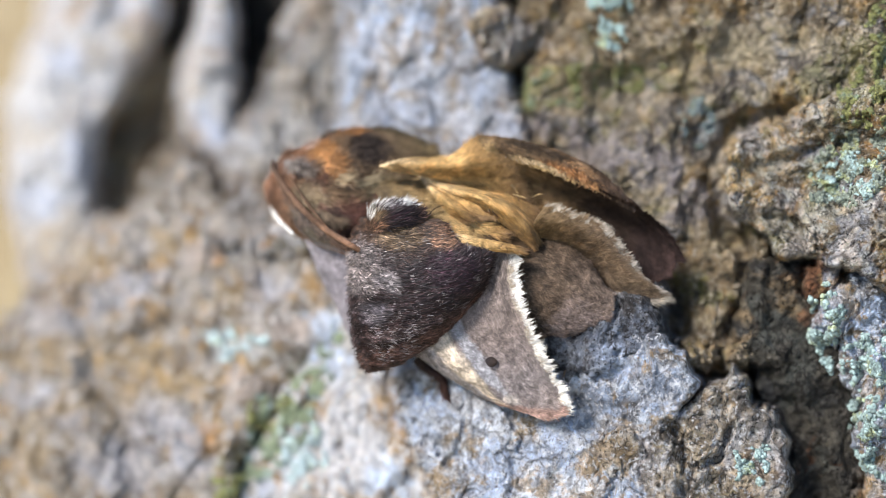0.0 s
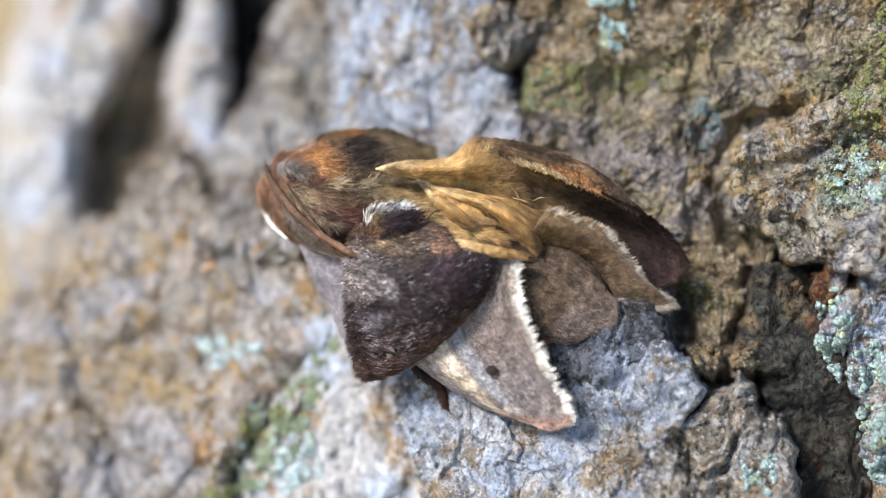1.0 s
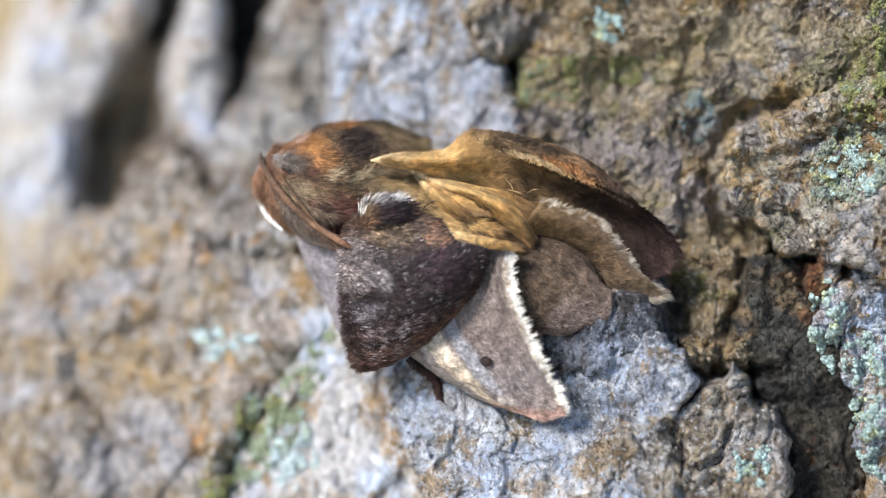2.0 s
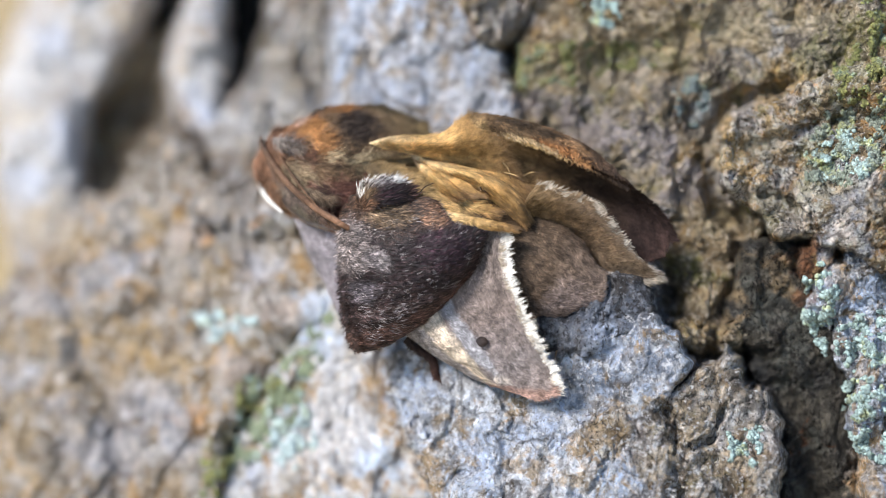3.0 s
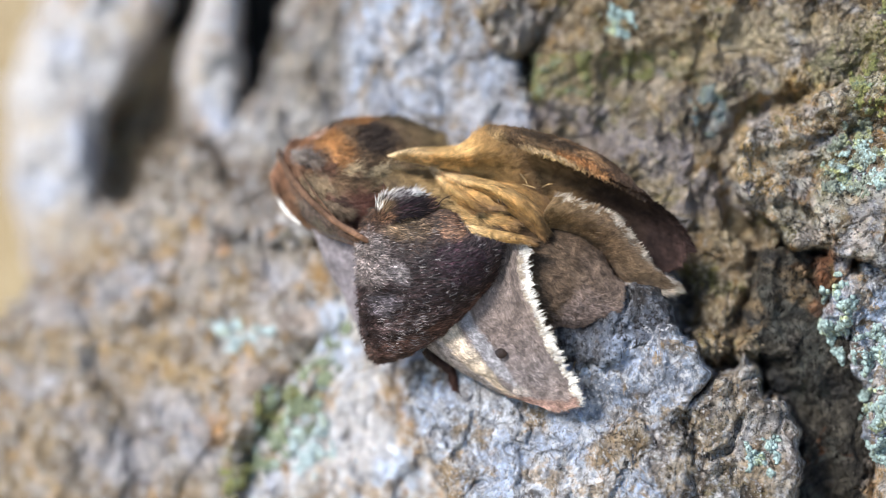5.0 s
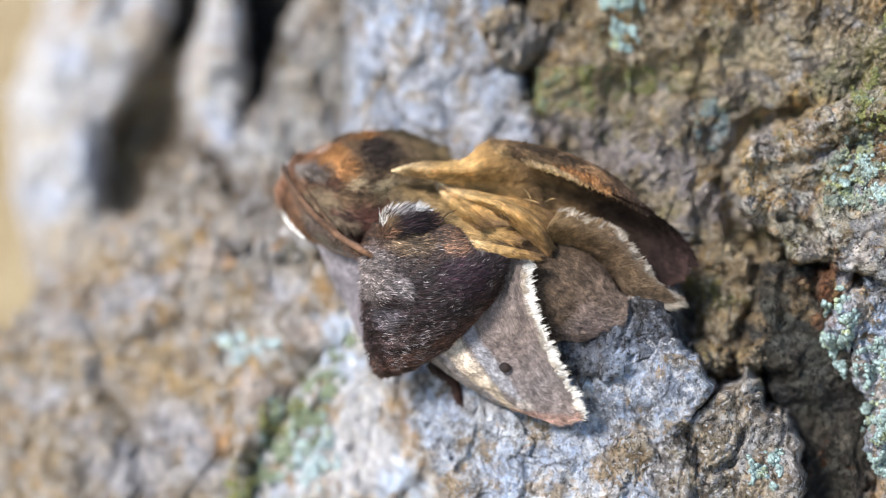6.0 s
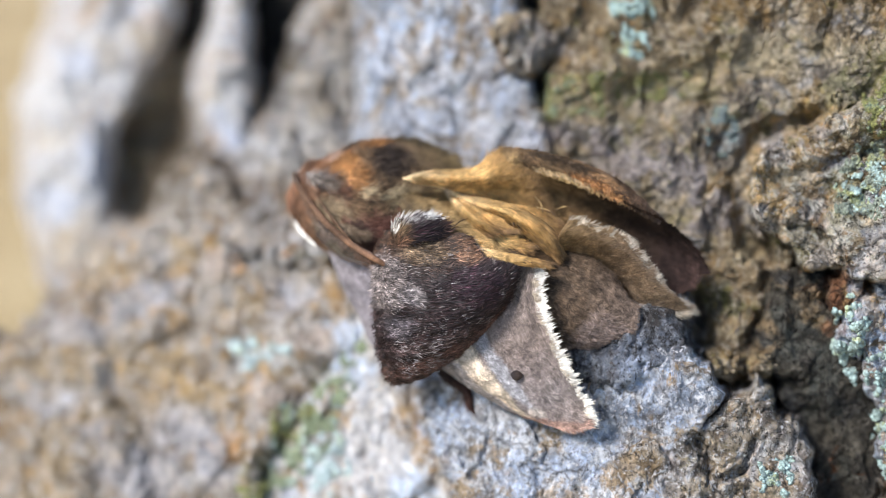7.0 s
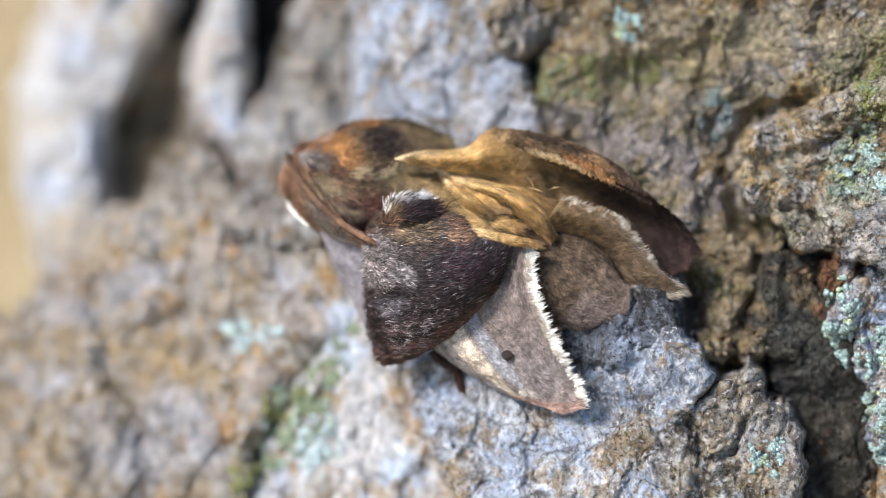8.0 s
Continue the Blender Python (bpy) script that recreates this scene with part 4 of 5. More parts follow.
def fur(name, g, mat, parent, count, length, width, along=(1, 0), lift=0.35, messy=0.3, seed=0, us=(0, 1), vs=(0, 1), label="", patchy=None):
    """Hair-like scales on a grid: each a narrow bent blade. Lengths and widths in millimetres."""
    rs = np.random.RandomState(seed)
    nu, nv = g.shape[:2]
    if patchy is None:
        u, v = rs.uniform(*us, count), rs.uniform(*vs, count)
    else:
        u, v = rs.uniform(*us, count * 8), rs.uniform(*vs, count * 8)
        ok = fbm(u * 10, v * 10, 1.6, 3, seed + 70, 0.7) - 0.8 * (v - vs[0]) / (vs[1] - vs[0]) * patchy + 0.14 * rs.randn(count * 8) > 0.0
        u, v = u[ok][:count], v[ok][:count]
        count = len(u)
    nn, gu, gv = normals(g), np.gradient(g, axis=0), np.gradient(g, axis=1)

    def pick(field):
        x, y = u * (nu - 1), v * (nv - 1)
        i, j = np.minimum(x.astype(int), nu - 2), np.minimum(y.astype(int), nv - 2)
        fx, fy = (x - i)[:, None], (y - j)[:, None]
        return field[i, j] * (1 - fx) * (1 - fy) + field[i + 1, j] * fx * (1 - fy) + field[i, j + 1] * (1 - fx) * fy + field[i + 1, j + 1] * fx * fy

    def unit(w):
        return w / (np.linalg.norm(w, axis=1, keepdims=True) + 1e-12)

    p, n = pick(g), unit(pick(nn))
    way = unit(unit(pick(gu)) * along[0] + unit(pick(gv)) * along[1] + messy * rs.randn(count, 3))
    swirl = fbm(p[:, 0] * 1000, p[:, 2] * 1000, 0.8, 2, seed + 60)
    raised = fbm(p[:, 0] * 1000, p[:, 2] * 1000, 0.6, 2, seed + 61)
    way = unit(way + 0.7 * swirl[:, None] * np.cross(way, n))
    way = unit(way - n * (way * n).sum(1, keepdims=True))
    ll = (length * 0.001 * rs.uniform(0.5, 1.3, count))[:, None]
    ww = (width * 0.001 * rs.uniform(0.6, 1.3, count))[:, None]
    side = unit(np.cross(way, n) + 0.3 * rs.randn(count, 3)) * ww / 2
    lf = lift * (rs.uniform(0.4, 1.4, count) * np.clip(1 + 1.6 * raised, 0.2, 2.6))[:, None]
    mid = p + 0.5 * ll * unit(way + n * lf)
    tip = mid + 0.5 * ll * unit(way + n * lf * 0.3)
    verts = np.stack([p - side, p + side, mid + side * 0.8, mid - side * 0.8, tip], 1).reshape(-1, 3)
    k = np.arange(count)[:, None] * 5
    f = np.vstack([k + [0, 1, 2], k + [0, 2, 3], k + [3, 2, 4]])
    uv = np.repeat(np.stack([u, v], -1), 5, 0)
    return under(new(name, mesh_from(name, verts, f, mat, uv)), parent, label)


def scale_material(name, along_u, along_v=None, mottle=0.25, fine=900, rough=0.6, sheen=0.03, spec=0.2, grainway="u", streaky=((0.3, 0.45), (0.5, 0.95), (0.7, 1.6)), spots=(), island=((0.0, 0.4), (0.6, 1.0), (0.9, 1.5), (1.0, 2.2))):
    """Moth scales: colour bands across the wing, mottled, with each hair a little different."""
    n = Nodes(name)
    uv, c = n.coord("UV"), n.coord()
    wob = n.noise(c, 700, 3, 0.6)

    def band(which, stops):
        m = n.tree.nodes.new("ShaderNodeMath")
        m.operation = "MULTIPLY_ADD"
        n.link(wob, m.inputs[0])
        m.inputs[1].default_value = mottle
        add = n.tree.nodes.new("ShaderNodeMath")
        add.operation = "SUBTRACT"
        n.link(n.axis(uv, which), add.inputs[0])
        add.inputs[1].default_value = mottle * 0.5
        n.link(add.outputs[0], m.inputs[2])
        return n.ramp(m.outputs[0], stops)

    col = band(0, along_u)
    if along_v:
        col = n.mix(1.0, col, band(1, along_v), "MULTIPLY")
    for u, v, ru, rv, tone in spots:
        m = n.tree.nodes.new("ShaderNodeMapping")
        n.link(uv, m.inputs[0])
        m.inputs["Location"].default_value, m.inputs["Scale"].default_value = (-u / ru, -v / rv, 0), (1 / ru, 1 / rv, 1)
        far = n.tree.nodes.new("ShaderNodeVectorMath")
        far.operation = "LENGTH"
        n.link(m.outputs[0], far.inputs[0])
        near = n.tree.nodes.new("ShaderNodeMath")
        near.operation = "MULTIPLY_ADD"
        n.link(n.noise(c, 1100, 4, 0.65), near.inputs[0])
        near.inputs[1].default_value = 1.4
        n.link(far.outputs["Value"], near.inputs[2])
        col = n.mix(n.fade(near.outputs[0], 1.35, 1.85), col, tone)
    col = n.mix(0.75, col, n.ramp(n.noise(c, fine, 6, 0.75, 0.5), [(0.33, 0.3), (0.5, 0.95), (0.66, 1.8)]), "MULTIPLY")
    col = n.mix(0.5, col, n.ramp(n.noise(c, fine * 3, 4, 0.7), [(0.3, 0.35), (0.7, 1.5)]), "MULTIPLY")
    col = n.mix(0.8, col, n.ramp(n.island(), island), "MULTIPLY")
    streak = n.noise(n.mapped(uv, (6, 90, 1) if grainway == "u" else (90, 6, 1)), 1.0, 4, 0.7, 0.6)
    col = n.mix(0.6, col, n.ramp(streak, streaky), "MULTIPLY")
    n.bump(streak, 0.5, 0.00012)
    n.bump(n.noise(c, 9000, 3, 0.6), 0.5, 0.00006)
    return n.done(col, rough, sheen, spec)


# how much each scale differs from its neighbours
SOFT = ((0.0, 0.6), (0.5, 1.0), (1.0, 1.45))
# the pale grey spots near the left edge stand in for sheen
DARK = scale_material("dark_wing_scales", [(0.0, (0.085, 0.046, 0.026)), (0.15, (0.065, 0.039, 0.026)), (0.35, (0.027, 0.016, 0.016)), (0.8, (0.028, 0.016, 0.015)), (1.0, (0.06, 0.034, 0.026))], rough=0.5, sheen=0.0, spec=0.3, grainway="v", fine=800,
                      streaky=((0.36, 0.0), (0.5, 0.9), (0.64, 3.2)),
                      spots=[(0.16, 0.84, 0.12, 0.13, (0.165, 0.088, 0.05)), (0.13, 0.42, 0.10, 0.28, (0.15, 0.098, 0.055)), (0.45, 0.72, 0.2, 0.2, (0.027, 0.012, 0.016)), (0.34, 0.10, 0.20, 0.16, (0.19, 0.157, 0.145)), (0.42, 0.26, 0.08, 0.10, (0.17, 0.145, 0.14)), (0.62, 0.14, 0.08, 0.10, (0.10, 0.085, 0.092)), (0.78, 0.3, 0.05, 0.3, (0.07, 0.045, 0.042)), (0.92, 0.5, 0.07, 0.6, (0.115, 0.062, 0.048))],
                      island=((0.0, 0.15), (0.5, 0.75), (0.8, 1.5), (1.0, 3.4)))
# pale scales that give the wing's silvery sheen as colour
SILVER_SHEEN = scale_material("silver_sheen_scales", [(0.0, (0.42, 0.36, 0.32)), (1.0, (0.40, 0.36, 0.36))], rough=0.35, island=((0.0, 0.4), (0.5, 1.0), (1.0, 1.6)))
PALE = scale_material("pale_wing_scales", [(0.0, (0.23, 0.185, 0.16)), (0.45, (0.23, 0.18, 0.155)), (0.75, (0.27, 0.23, 0.215)), (0.92, (0.29, 0.235, 0.21)), (1.0, (0.42, 0.28, 0.22))], fine=1500, island=((0.0, 0.4), (0.5, 1.0), (1.0, 1.8)),
                      spots=[(0.5, 0.40, 0.45, 0.08, (0.38, 0.365, 0.37)), (0.5, 0.08, 0.9, 0.14, (0.36, 0.32, 0.30)), (0.40, 0.22, 0.8, 0.10, (0.66, 0.55, 0.42)), (1.0, 0.6, 0.07, 0.7, (0.44, 0.28, 0.22)), (0.86, 0.42, 0.06, 0.10, (0.50, 0.43, 0.37))])
FRINGE = scale_material("white_fringe_scales", [(0.0, (0.82, 0.78, 0.70)), (1.0, (0.88, 0.84, 0.76))], island=((0.0, 0.6), (0.5, 1.0), (1.0, 1.1)))
BUFF = scale_material("buff_fringe_scales", [(0.0, (0.52, 0.43, 0.31)), (1.0, (0.64, 0.55, 0.43))], island=((0.0, 0.5), (0.5, 1.0), (1.0, 1.2)))
TAN = scale_material("tan_scales", [(0.0, (0.12, 0.078, 0.044)), (0.5, (0.14, 0.094, 0.06)), (1.0, (0.22, 0.16, 0.122))], island=((0.0, 0.45), (0.5, 0.95), (1.0, 1.7)), fine=1600, spots=[(0.8, 0.8, 0.3, 0.3, (0.31, 0.23, 0.19))])
HIND = scale_material("hindwing_scales", [(0.0, (0.26, 0.165, 0.075)), (0.4, (0.23, 0.15, 0.085)), (1.0, (0.26, 0.185, 0.12))], island=SOFT, fine=1200)
GOLD = scale_material("golden_scales", [(0.0, (0.84, 0.62, 0.34)), (0.35, (0.74, 0.47, 0.18)), (0.7, (0.50, 0.29, 0.10)), (1.0, (0.22, 0.13, 0.06))], island=((0.0, 0.7), (0.5, 1.0), (1.0, 1.3)), fine=700)
# dark brown far end and spot paint the shadow below the wing fold
OCHRE = scale_material("ochre_scales", [(0.0, (0.22, 0.15, 0.075)), (0.3, (0.42, 0.28, 0.12)), (0.52, (0.62, 0.40, 0.16)), (0.72, (0.30, 0.19, 0.085)), (1.0, (0.17, 0.105, 0.055))], island=SOFT, fine=700, spots=[(0.86, 0.6, 0.22, 0.6, (0.12, 0.075, 0.04))])
# brown at the base, near black beyond: the hollow's shade put into the colour
SHADE = scale_material("shaded_underside_scales", [(0.0, (0.30, 0.185, 0.075)), (0.22, (0.18, 0.108, 0.048)), (0.5, (0.06, 0.037, 0.023)), (0.8, (0.028, 0.017, 0.014)), (1.0, (0.042, 0.024, 0.02))], rough=0.85, sheen=0.0)
RIM = scale_material("rim_scales", [(0.0, (0.42, 0.28, 0.12)), (0.14, (0.16, 0.095, 0.045)), (0.3, (0.11, 0.07, 0.035)), (0.55, (0.14, 0.08, 0.04)), (1.0, (0.06, 0.04, 0.03))], fine=1000,
                     spots=[(0.55, 0.75, 0.16, 0.2, (0.42, 0.19, 0.07)), (0.70, 0.85, 0.1, 0.2, (0.40, 0.20, 0.08)), (0.36, 0.92, 0.2, 0.12, (0.52, 0.37, 0.20)), (0.42, 0.25, 0.2, 0.2, (0.07, 0.045, 0.025)), (0.62, 0.35, 0.1, 0.15, (0.30, 0.17, 0.08))])
THORAX = scale_material("thorax_scales", [(0.0, (0.25, 0.125, 0.07)), (0.35, (0.19, 0.115, 0.062)), (0.7, (0.17, 0.11, 0.06)), (1.0, (0.24, 0.17, 0.08))], island=((0.0, 0.4), (0.5, 1.0), (1.0, 1.9)), fine=600,
                        spots=[(0.14, 0.15, 0.13, 0.22, (0.32, 0.155, 0.075)), (0.24, 0.24, 0.12, 0.09, (0.42, 0.20, 0.07)), (0.36, 0.36, 0.09, 0.10, (0.38, 0.18, 0.065)), (0.24, 0.06, 0.11, 0.05, (0.06, 0.045, 0.035)),
                               (0.50, 0.09, 0.18, 0.06, (0.42, 0.19, 0.065)), (0.58, 0.27, 0.16, 0.15, (0.055, 0.037, 0.026)), (0.8, 0.08, 0.17, 0.13, (0.12, 0.085, 0.045)), (0.14, 0.13, 0.05, 0.07, (0.52, 0.36, 0.27)),
                               (0.26, 0.45, 0.08, 0.06, (0.13, 0.065, 0.04)), (0.24, 0.58, 0.12, 0.10, (0.27, 0.195, 0.115)), (0.42, 0.44, 0.06, 0.035, (0.58, 0.43, 0.25)), (0.58, 0.48, 0.12, 0.03, (0.50, 0.38, 0.22)), (0.62, 0.55, 0.12, 0.06, (0.34, 0.25, 0.13)),
                               (0.45, 0.75, 0.22, 0.2, (0.25, 0.11, 0.075)), (0.36, 0.64, 0.06, 0.06, (0.11, 0.06, 0.045)), (0.13, 0.44, 0.05, 0.03, (0.03, 0.025, 0.025))])
GREYFUR = scale_material("grey_fur", [(0.0, (0.42, 0.36, 0.31)), (0.5, (0.22, 0.18, 0.155)), (1.0, (0.16, 0.12, 0.09))])
OLIVEFUR = scale_material("olive_fur", [(0.0, (0.30, 0.22, 0.14)), (1.0, (0.18, 0.12, 0.075))])
MAUVE = scale_material("mauve_scales", [(0.0, (0.21, 0.19, 0.20)), (1.0, (0.17, 0.15, 0.16))])
COSTA = scale_material("costa_scales", [(0.0, (0.17, 0.115, 0.085)), (0.5, (0.13, 0.095, 0.075)), (1.0, (0.19, 0.115, 0.08))], [(0.0, 0.7), (0.45, 1.1), (0.7, 1.0), (0.9, 2.0), (1.0, 3.0)], fine=1300,
                       spots=[(0.35, 0.45, 0.12, 0.15, (0.30, 0.24, 0.18)), (0.2, 0.75, 0.2, 0.15, (0.07, 0.04, 0.035)), (0.65, 0.6, 0.15, 0.2, (0.12, 0.10, 0.07)), (0.8, 0.8, 0.2, 0.12, (0.36, 0.32, 0.33))])
HORN = scale_material("antenna_horn", [(0.0, (0.13, 0.075, 0.045)), (1.0, (0.28, 0.15, 0.085))], sheen=0.0)
LEG = scale_material("leg_scales", [(0.0, (0.03, 0.02, 0.018)), (0.5, (0.07, 0.035, 0.025)), (1.0, (0.10, 0.04, 0.028))])
JET = scale_material("eyespot_scales", [(0.0, (0.03, 0.025, 0.025)), (1.0, (0.06, 0.04, 0.03))], rough=0.22)

# abdomen
abdomen, g = tube("abdomen", [(3.14, 0.20, .964), (5.59, -0.95, .958), (7.46, -1.70, .954), (8.64, -2.06, .949), (9.55, -2.22, .944)], [2.3, 3.0, 3.0, 2.3, 0.9], TAN, moth, 0.58)
fur("fur", g, TAN, abdomen, 24000, 0.40, 0.038, (1, 0.15), 0.3, 0.35, 2)
# thorax and head
thorax, g = tube("thorax", [(-10.14, 5.99, 1.015), (-9.23, 5.46, 1.007), (-7.65, 4.87, .999), (-5.69, 4.81, .995), (-3.08, 5.40, 1.012), (-0.46, 5.99, 1.020)], [1.0, 2.85, 3.35, 3.3, 2.85, 1.2], THORAX, moth, 0.6)
fur("fur", g, THORAX, thorax, 26000, 0.7, 0.035, (1, 0.15), 0.35, 0.35, 3)
# far forewing
g = loft([[(2.75, 6.74, .957), (5.10, 6.12, .953), (7.72, 5.14, .950), (9.85, 4.29, .948), (11.32, 3.57, .949), (12.63, 2.49, .951), (13.45, 1.34, .953), (13.71, 0.43, .955)],
          [(3.14, 5.76, .965), (5.43, 5.10, .975), (8.05, 4.12, .980), (10.34, 2.98, .980), (11.81, 1.83, .975), (12.79, 0.95, .966), (13.35, 0.20, .958)],
          [(3.47, 4.78, .968), (5.76, 3.96, .978), (8.37, 2.81, .985), (10.34, 1.34, .984), (11.81, 0.36, .978), (12.69, -0.16, .968), (13.12, -0.29, .960)],
          [(3.79, 3.63, .955), (6.08, 2.98, .965), (8.37, 1.67, .975), (10.01, 0.03, .975), (11.32, -0.79, .968), (11.97, -0.88, .964), (12.46, -0.69, .960)]], 80, 40)
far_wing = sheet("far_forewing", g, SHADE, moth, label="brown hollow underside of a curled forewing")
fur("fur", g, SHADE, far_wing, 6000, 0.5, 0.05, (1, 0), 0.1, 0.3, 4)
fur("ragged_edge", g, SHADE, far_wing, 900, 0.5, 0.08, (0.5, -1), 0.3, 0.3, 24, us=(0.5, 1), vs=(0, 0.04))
g = loft([[(0.92, 6.97, .978), (1.57, 7.62, .970), (2.22, 7.88, .966), (4.78, 7.52, .962), (7.39, 6.67, .960), (9.36, 5.53, .956), (11.38, 3.63, .955)],
          [(1.67, 6.84, .963), (2.22, 7.23, .957), (2.88, 7.36, .953), (4.94, 6.90, .949), (7.56, 5.99, .947), (9.52, 4.94, .946), (11.25, 3.60, .949)],
          [(2.00, 6.41, .961), (2.55, 6.71, .956), (3.27, 6.84, .954), (5.17, 6.25, .951), (7.72, 5.27, .949), (9.75, 4.42, .947), (11.06, 3.63, .949)]], 80, 20)
sheet("rolled_edge", g, RIM, far_wing, crease=0.00018, lump=0.00008, label="orange-brown rolled wing edge")
fur("fur", g, RIM, far_wing, 7000, 0.36, 0.06, (0.8, 0.35), 0.30, 0.4, 5)
fur("ragged_edge", g, OCHRE, far_wing, 300, 0.28, 0.10, (0.6, 1), 0.25, 0.6, 25, us=(0.15, 1), vs=(0.96, 1), label="ragged pale scales along the edge")
# golden wing base
g = loft([[(-3.93, 6.18, .962), (-2.26, 6.54, .968), (0.20, 6.71, .968), (1.64, 7.69, .965), (2.75, 7.72, .962)],
          [(-3.86, 6.12, .952), (-2.03, 6.18, .946), (0.39, 6.05, .947), (2.09, 6.44, .949), (3.73, 6.25, .952)],
          [(-3.53, 5.95, .955), (-1.44, 5.76, .954), (0.72, 5.40, .960), (2.55, 5.14, .962), (4.38, 4.94, .962)],
          [(-3.07, 5.79, .968), (-1.05, 5.40, .968), (1.67, 4.61, .970), (3.40, 4.09, .970), (4.94, 3.79, .966)]], 60, 30)
base = sheet("wing_base", g, GOLD, moth, label="golden furry wing base")
fur("fur", g, GOLD, base, 8000, 0.6, 0.025, (1, -0.3), 0.05, 0.16, 6)
fur("crest_hair", g, GOLD, base, 220, 0.75, 0.028, (0.9, -0.5), 0.15, 0.2, 33, us=(0.6, 0.95), vs=(0, 0.3), label="pale hairs on the crest")
g = loft([[(-4.71, 5.33, .978), (-2.75, 5.40, .988), (-0.79, 5.14, .982), (2.16, 4.51, .974), (4.84, 3.14, .970)],
          [(-4.22, 4.68, .966), (-2.26, 4.51, .958), (-0.13, 3.79, .952), (2.16, 2.58, .945), (4.84, 1.34, .938)],
          [(-3.53, 3.63, .958), (-1.50, 2.98, .947), (0.52, 1.80, .936), (2.49, 1.31, .930), (4.71, 1.11, .926)]], 50, 30)
panel = sheet("chest", g, OCHRE, moth)
fur("fur", g, OCHRE, panel, 9000, 0.6, 0.035, (1, 0), 0.3, 0.3, 7)
g = loft([[(-1.64, 5.53, .986), (-0.07, 5.14, .966), (1.83, 4.74, .958), (3.63, 4.35, .958), (5.43, 3.70, .962)], [(-1.57, 5.50, .986), (0.20, 5.01, .961), (2.16, 4.61, .951), (3.96, 4.02, .949), (5.69, 2.98, .953)], [(-1.50, 5.43, .986), (0.20, 4.91, .957), (2.16, 4.51, .947), (3.86, 3.76, .940), (5.27, 2.58, .937)]], 50, 20)
panel_fold = sheet("wing_panel", g, GOLD, moth, crease=0.00005)
fur("fur", g, GOLD, panel_fold, 3500, 0.5, 0.025, (1, 0.3), 0.045, 0.18, 34)
g = loft([[(-1.57, 5.53, .986), (0.20, 5.04, .959), (2.16, 4.68, .947), (3.79, 3.96, .940), (5.04, 2.98, .936), (5.56, 1.83, .934)],
          [(-1.50, 5.40, .984), (0.20, 4.71, .945), (2.16, 4.19, .926), (3.79, 3.34, .917), (4.78, 2.42, .917), (5.27, 1.60, .926)],
          [(-1.44, 5.23, .986), (0.03, 4.38, .963), (2.00, 3.60, .949), (3.40, 2.75, .940), (4.29, 2.00, .934), (5.07, 1.37, .930)]], 60, 18)
strap = sheet("wing_fold", g, GOLD, moth, crease=0.00006)
fur("fur", g, GOLD, strap, 3500, 0.45, 0.025, (1, 0.25), 0.045, 0.15, 8)
fur("ragged_edge", g, GOLD, strap, 420, 0.26, 0.045, (0.5, 1), 0.1, 0.25, 29, us=(0.5, 1), vs=(0.95, 1))
fur("tip_hair", g, GOLD, strap, 300, 0.5, 0.04, (1, 0.1), 0.12, 0.2, 60, us=(0.93, 1), label="pale ragged tip")
g = loft([[(-1.37, 5.30, .986), (-0.29, 4.74, .962), (1.01, 3.96, .951), (2.22, 3.11, .946)], [(-1.31, 5.14, .975), (-0.46, 4.45, .942), (0.52, 3.67, .930), (1.50, 3.05, .930)], [(-1.37, 4.94, .982), (-0.72, 4.16, .957), (0.07, 3.38, .946), (0.85, 2.85, .940)]], 40, 14)
strap = sheet("wing_fold", g, GOLD, moth, crease=0.00006)
fur("fur", g, GOLD, strap, 2200, 0.45, 0.025, (1, 0.0), 0.045, 0.15, 9)
fur("tip_hair", g, GOLD, strap, 120, 0.6, 0.04, (1, 0.0), 0.1, 0.2, 19, us=(0.93, 1))
g = loft([[(-1.11, 5.40, .972), (0.20, 4.74, .950), (1.50, 4.02, .941), (2.81, 3.04, .935)], [(-1.14, 5.30, .974), (0.00, 4.48, .952), (0.92, 3.73, .943), (1.77, 3.11, .937)]], 40, 14)
web = sheet("wing_web", g, GOLD, moth, crease=0.00005)
fur("fur", g, GOLD, web, 1800, 0.45, 0.025, (1, 0.1), 0.05, 0.15, 61)
fur("ragged_edge", g, GOLD, web, 160, 0.34, 0.04, (1, 0.1), 0.1, 0.25, 62, us=(0.95, 1))
dark_spot, g = tube("dark_spot", [(2.42, 3.89, .940), (2.75, 3.70, .938), (3.14, 3.43, .936)], [0.1, 0.2, 0.1], JET, moth, 0.5, 12, 12, label="dark scale spot on the golden wing base")
fur("fur", g, DARK, dark_spot, 160, 0.4, 0.05, (1, 0.2), 0.4, 0.5, 21)
bundle, g = tube("hair_bundle", [(0.52, 2.91, .952), (1.83, 2.45, .944), (3.14, 2.06, .938)], [0.2, 0.35, 0.3], GOLD, moth, 0.6, 16, 14)
fur("fur", g, GOLD, bundle, 900, 0.9, 0.05, (1, 0), 0.15, 0.15, 22)
vein, g = tube("wing_vein", [(0.20, 2.00, .938), (1.50, 1.67, .926), (3.14, 1.37, .915), (4.61, 1.14, .909)], [0.2, 0.3, 0.3, 0.15], OCHRE, moth, 0.8, 24, 14)
fur("fur", g, GOLD, vein, 700, 0.4, 0.045, (1, 0.2), 0.15, 0.25, 28)
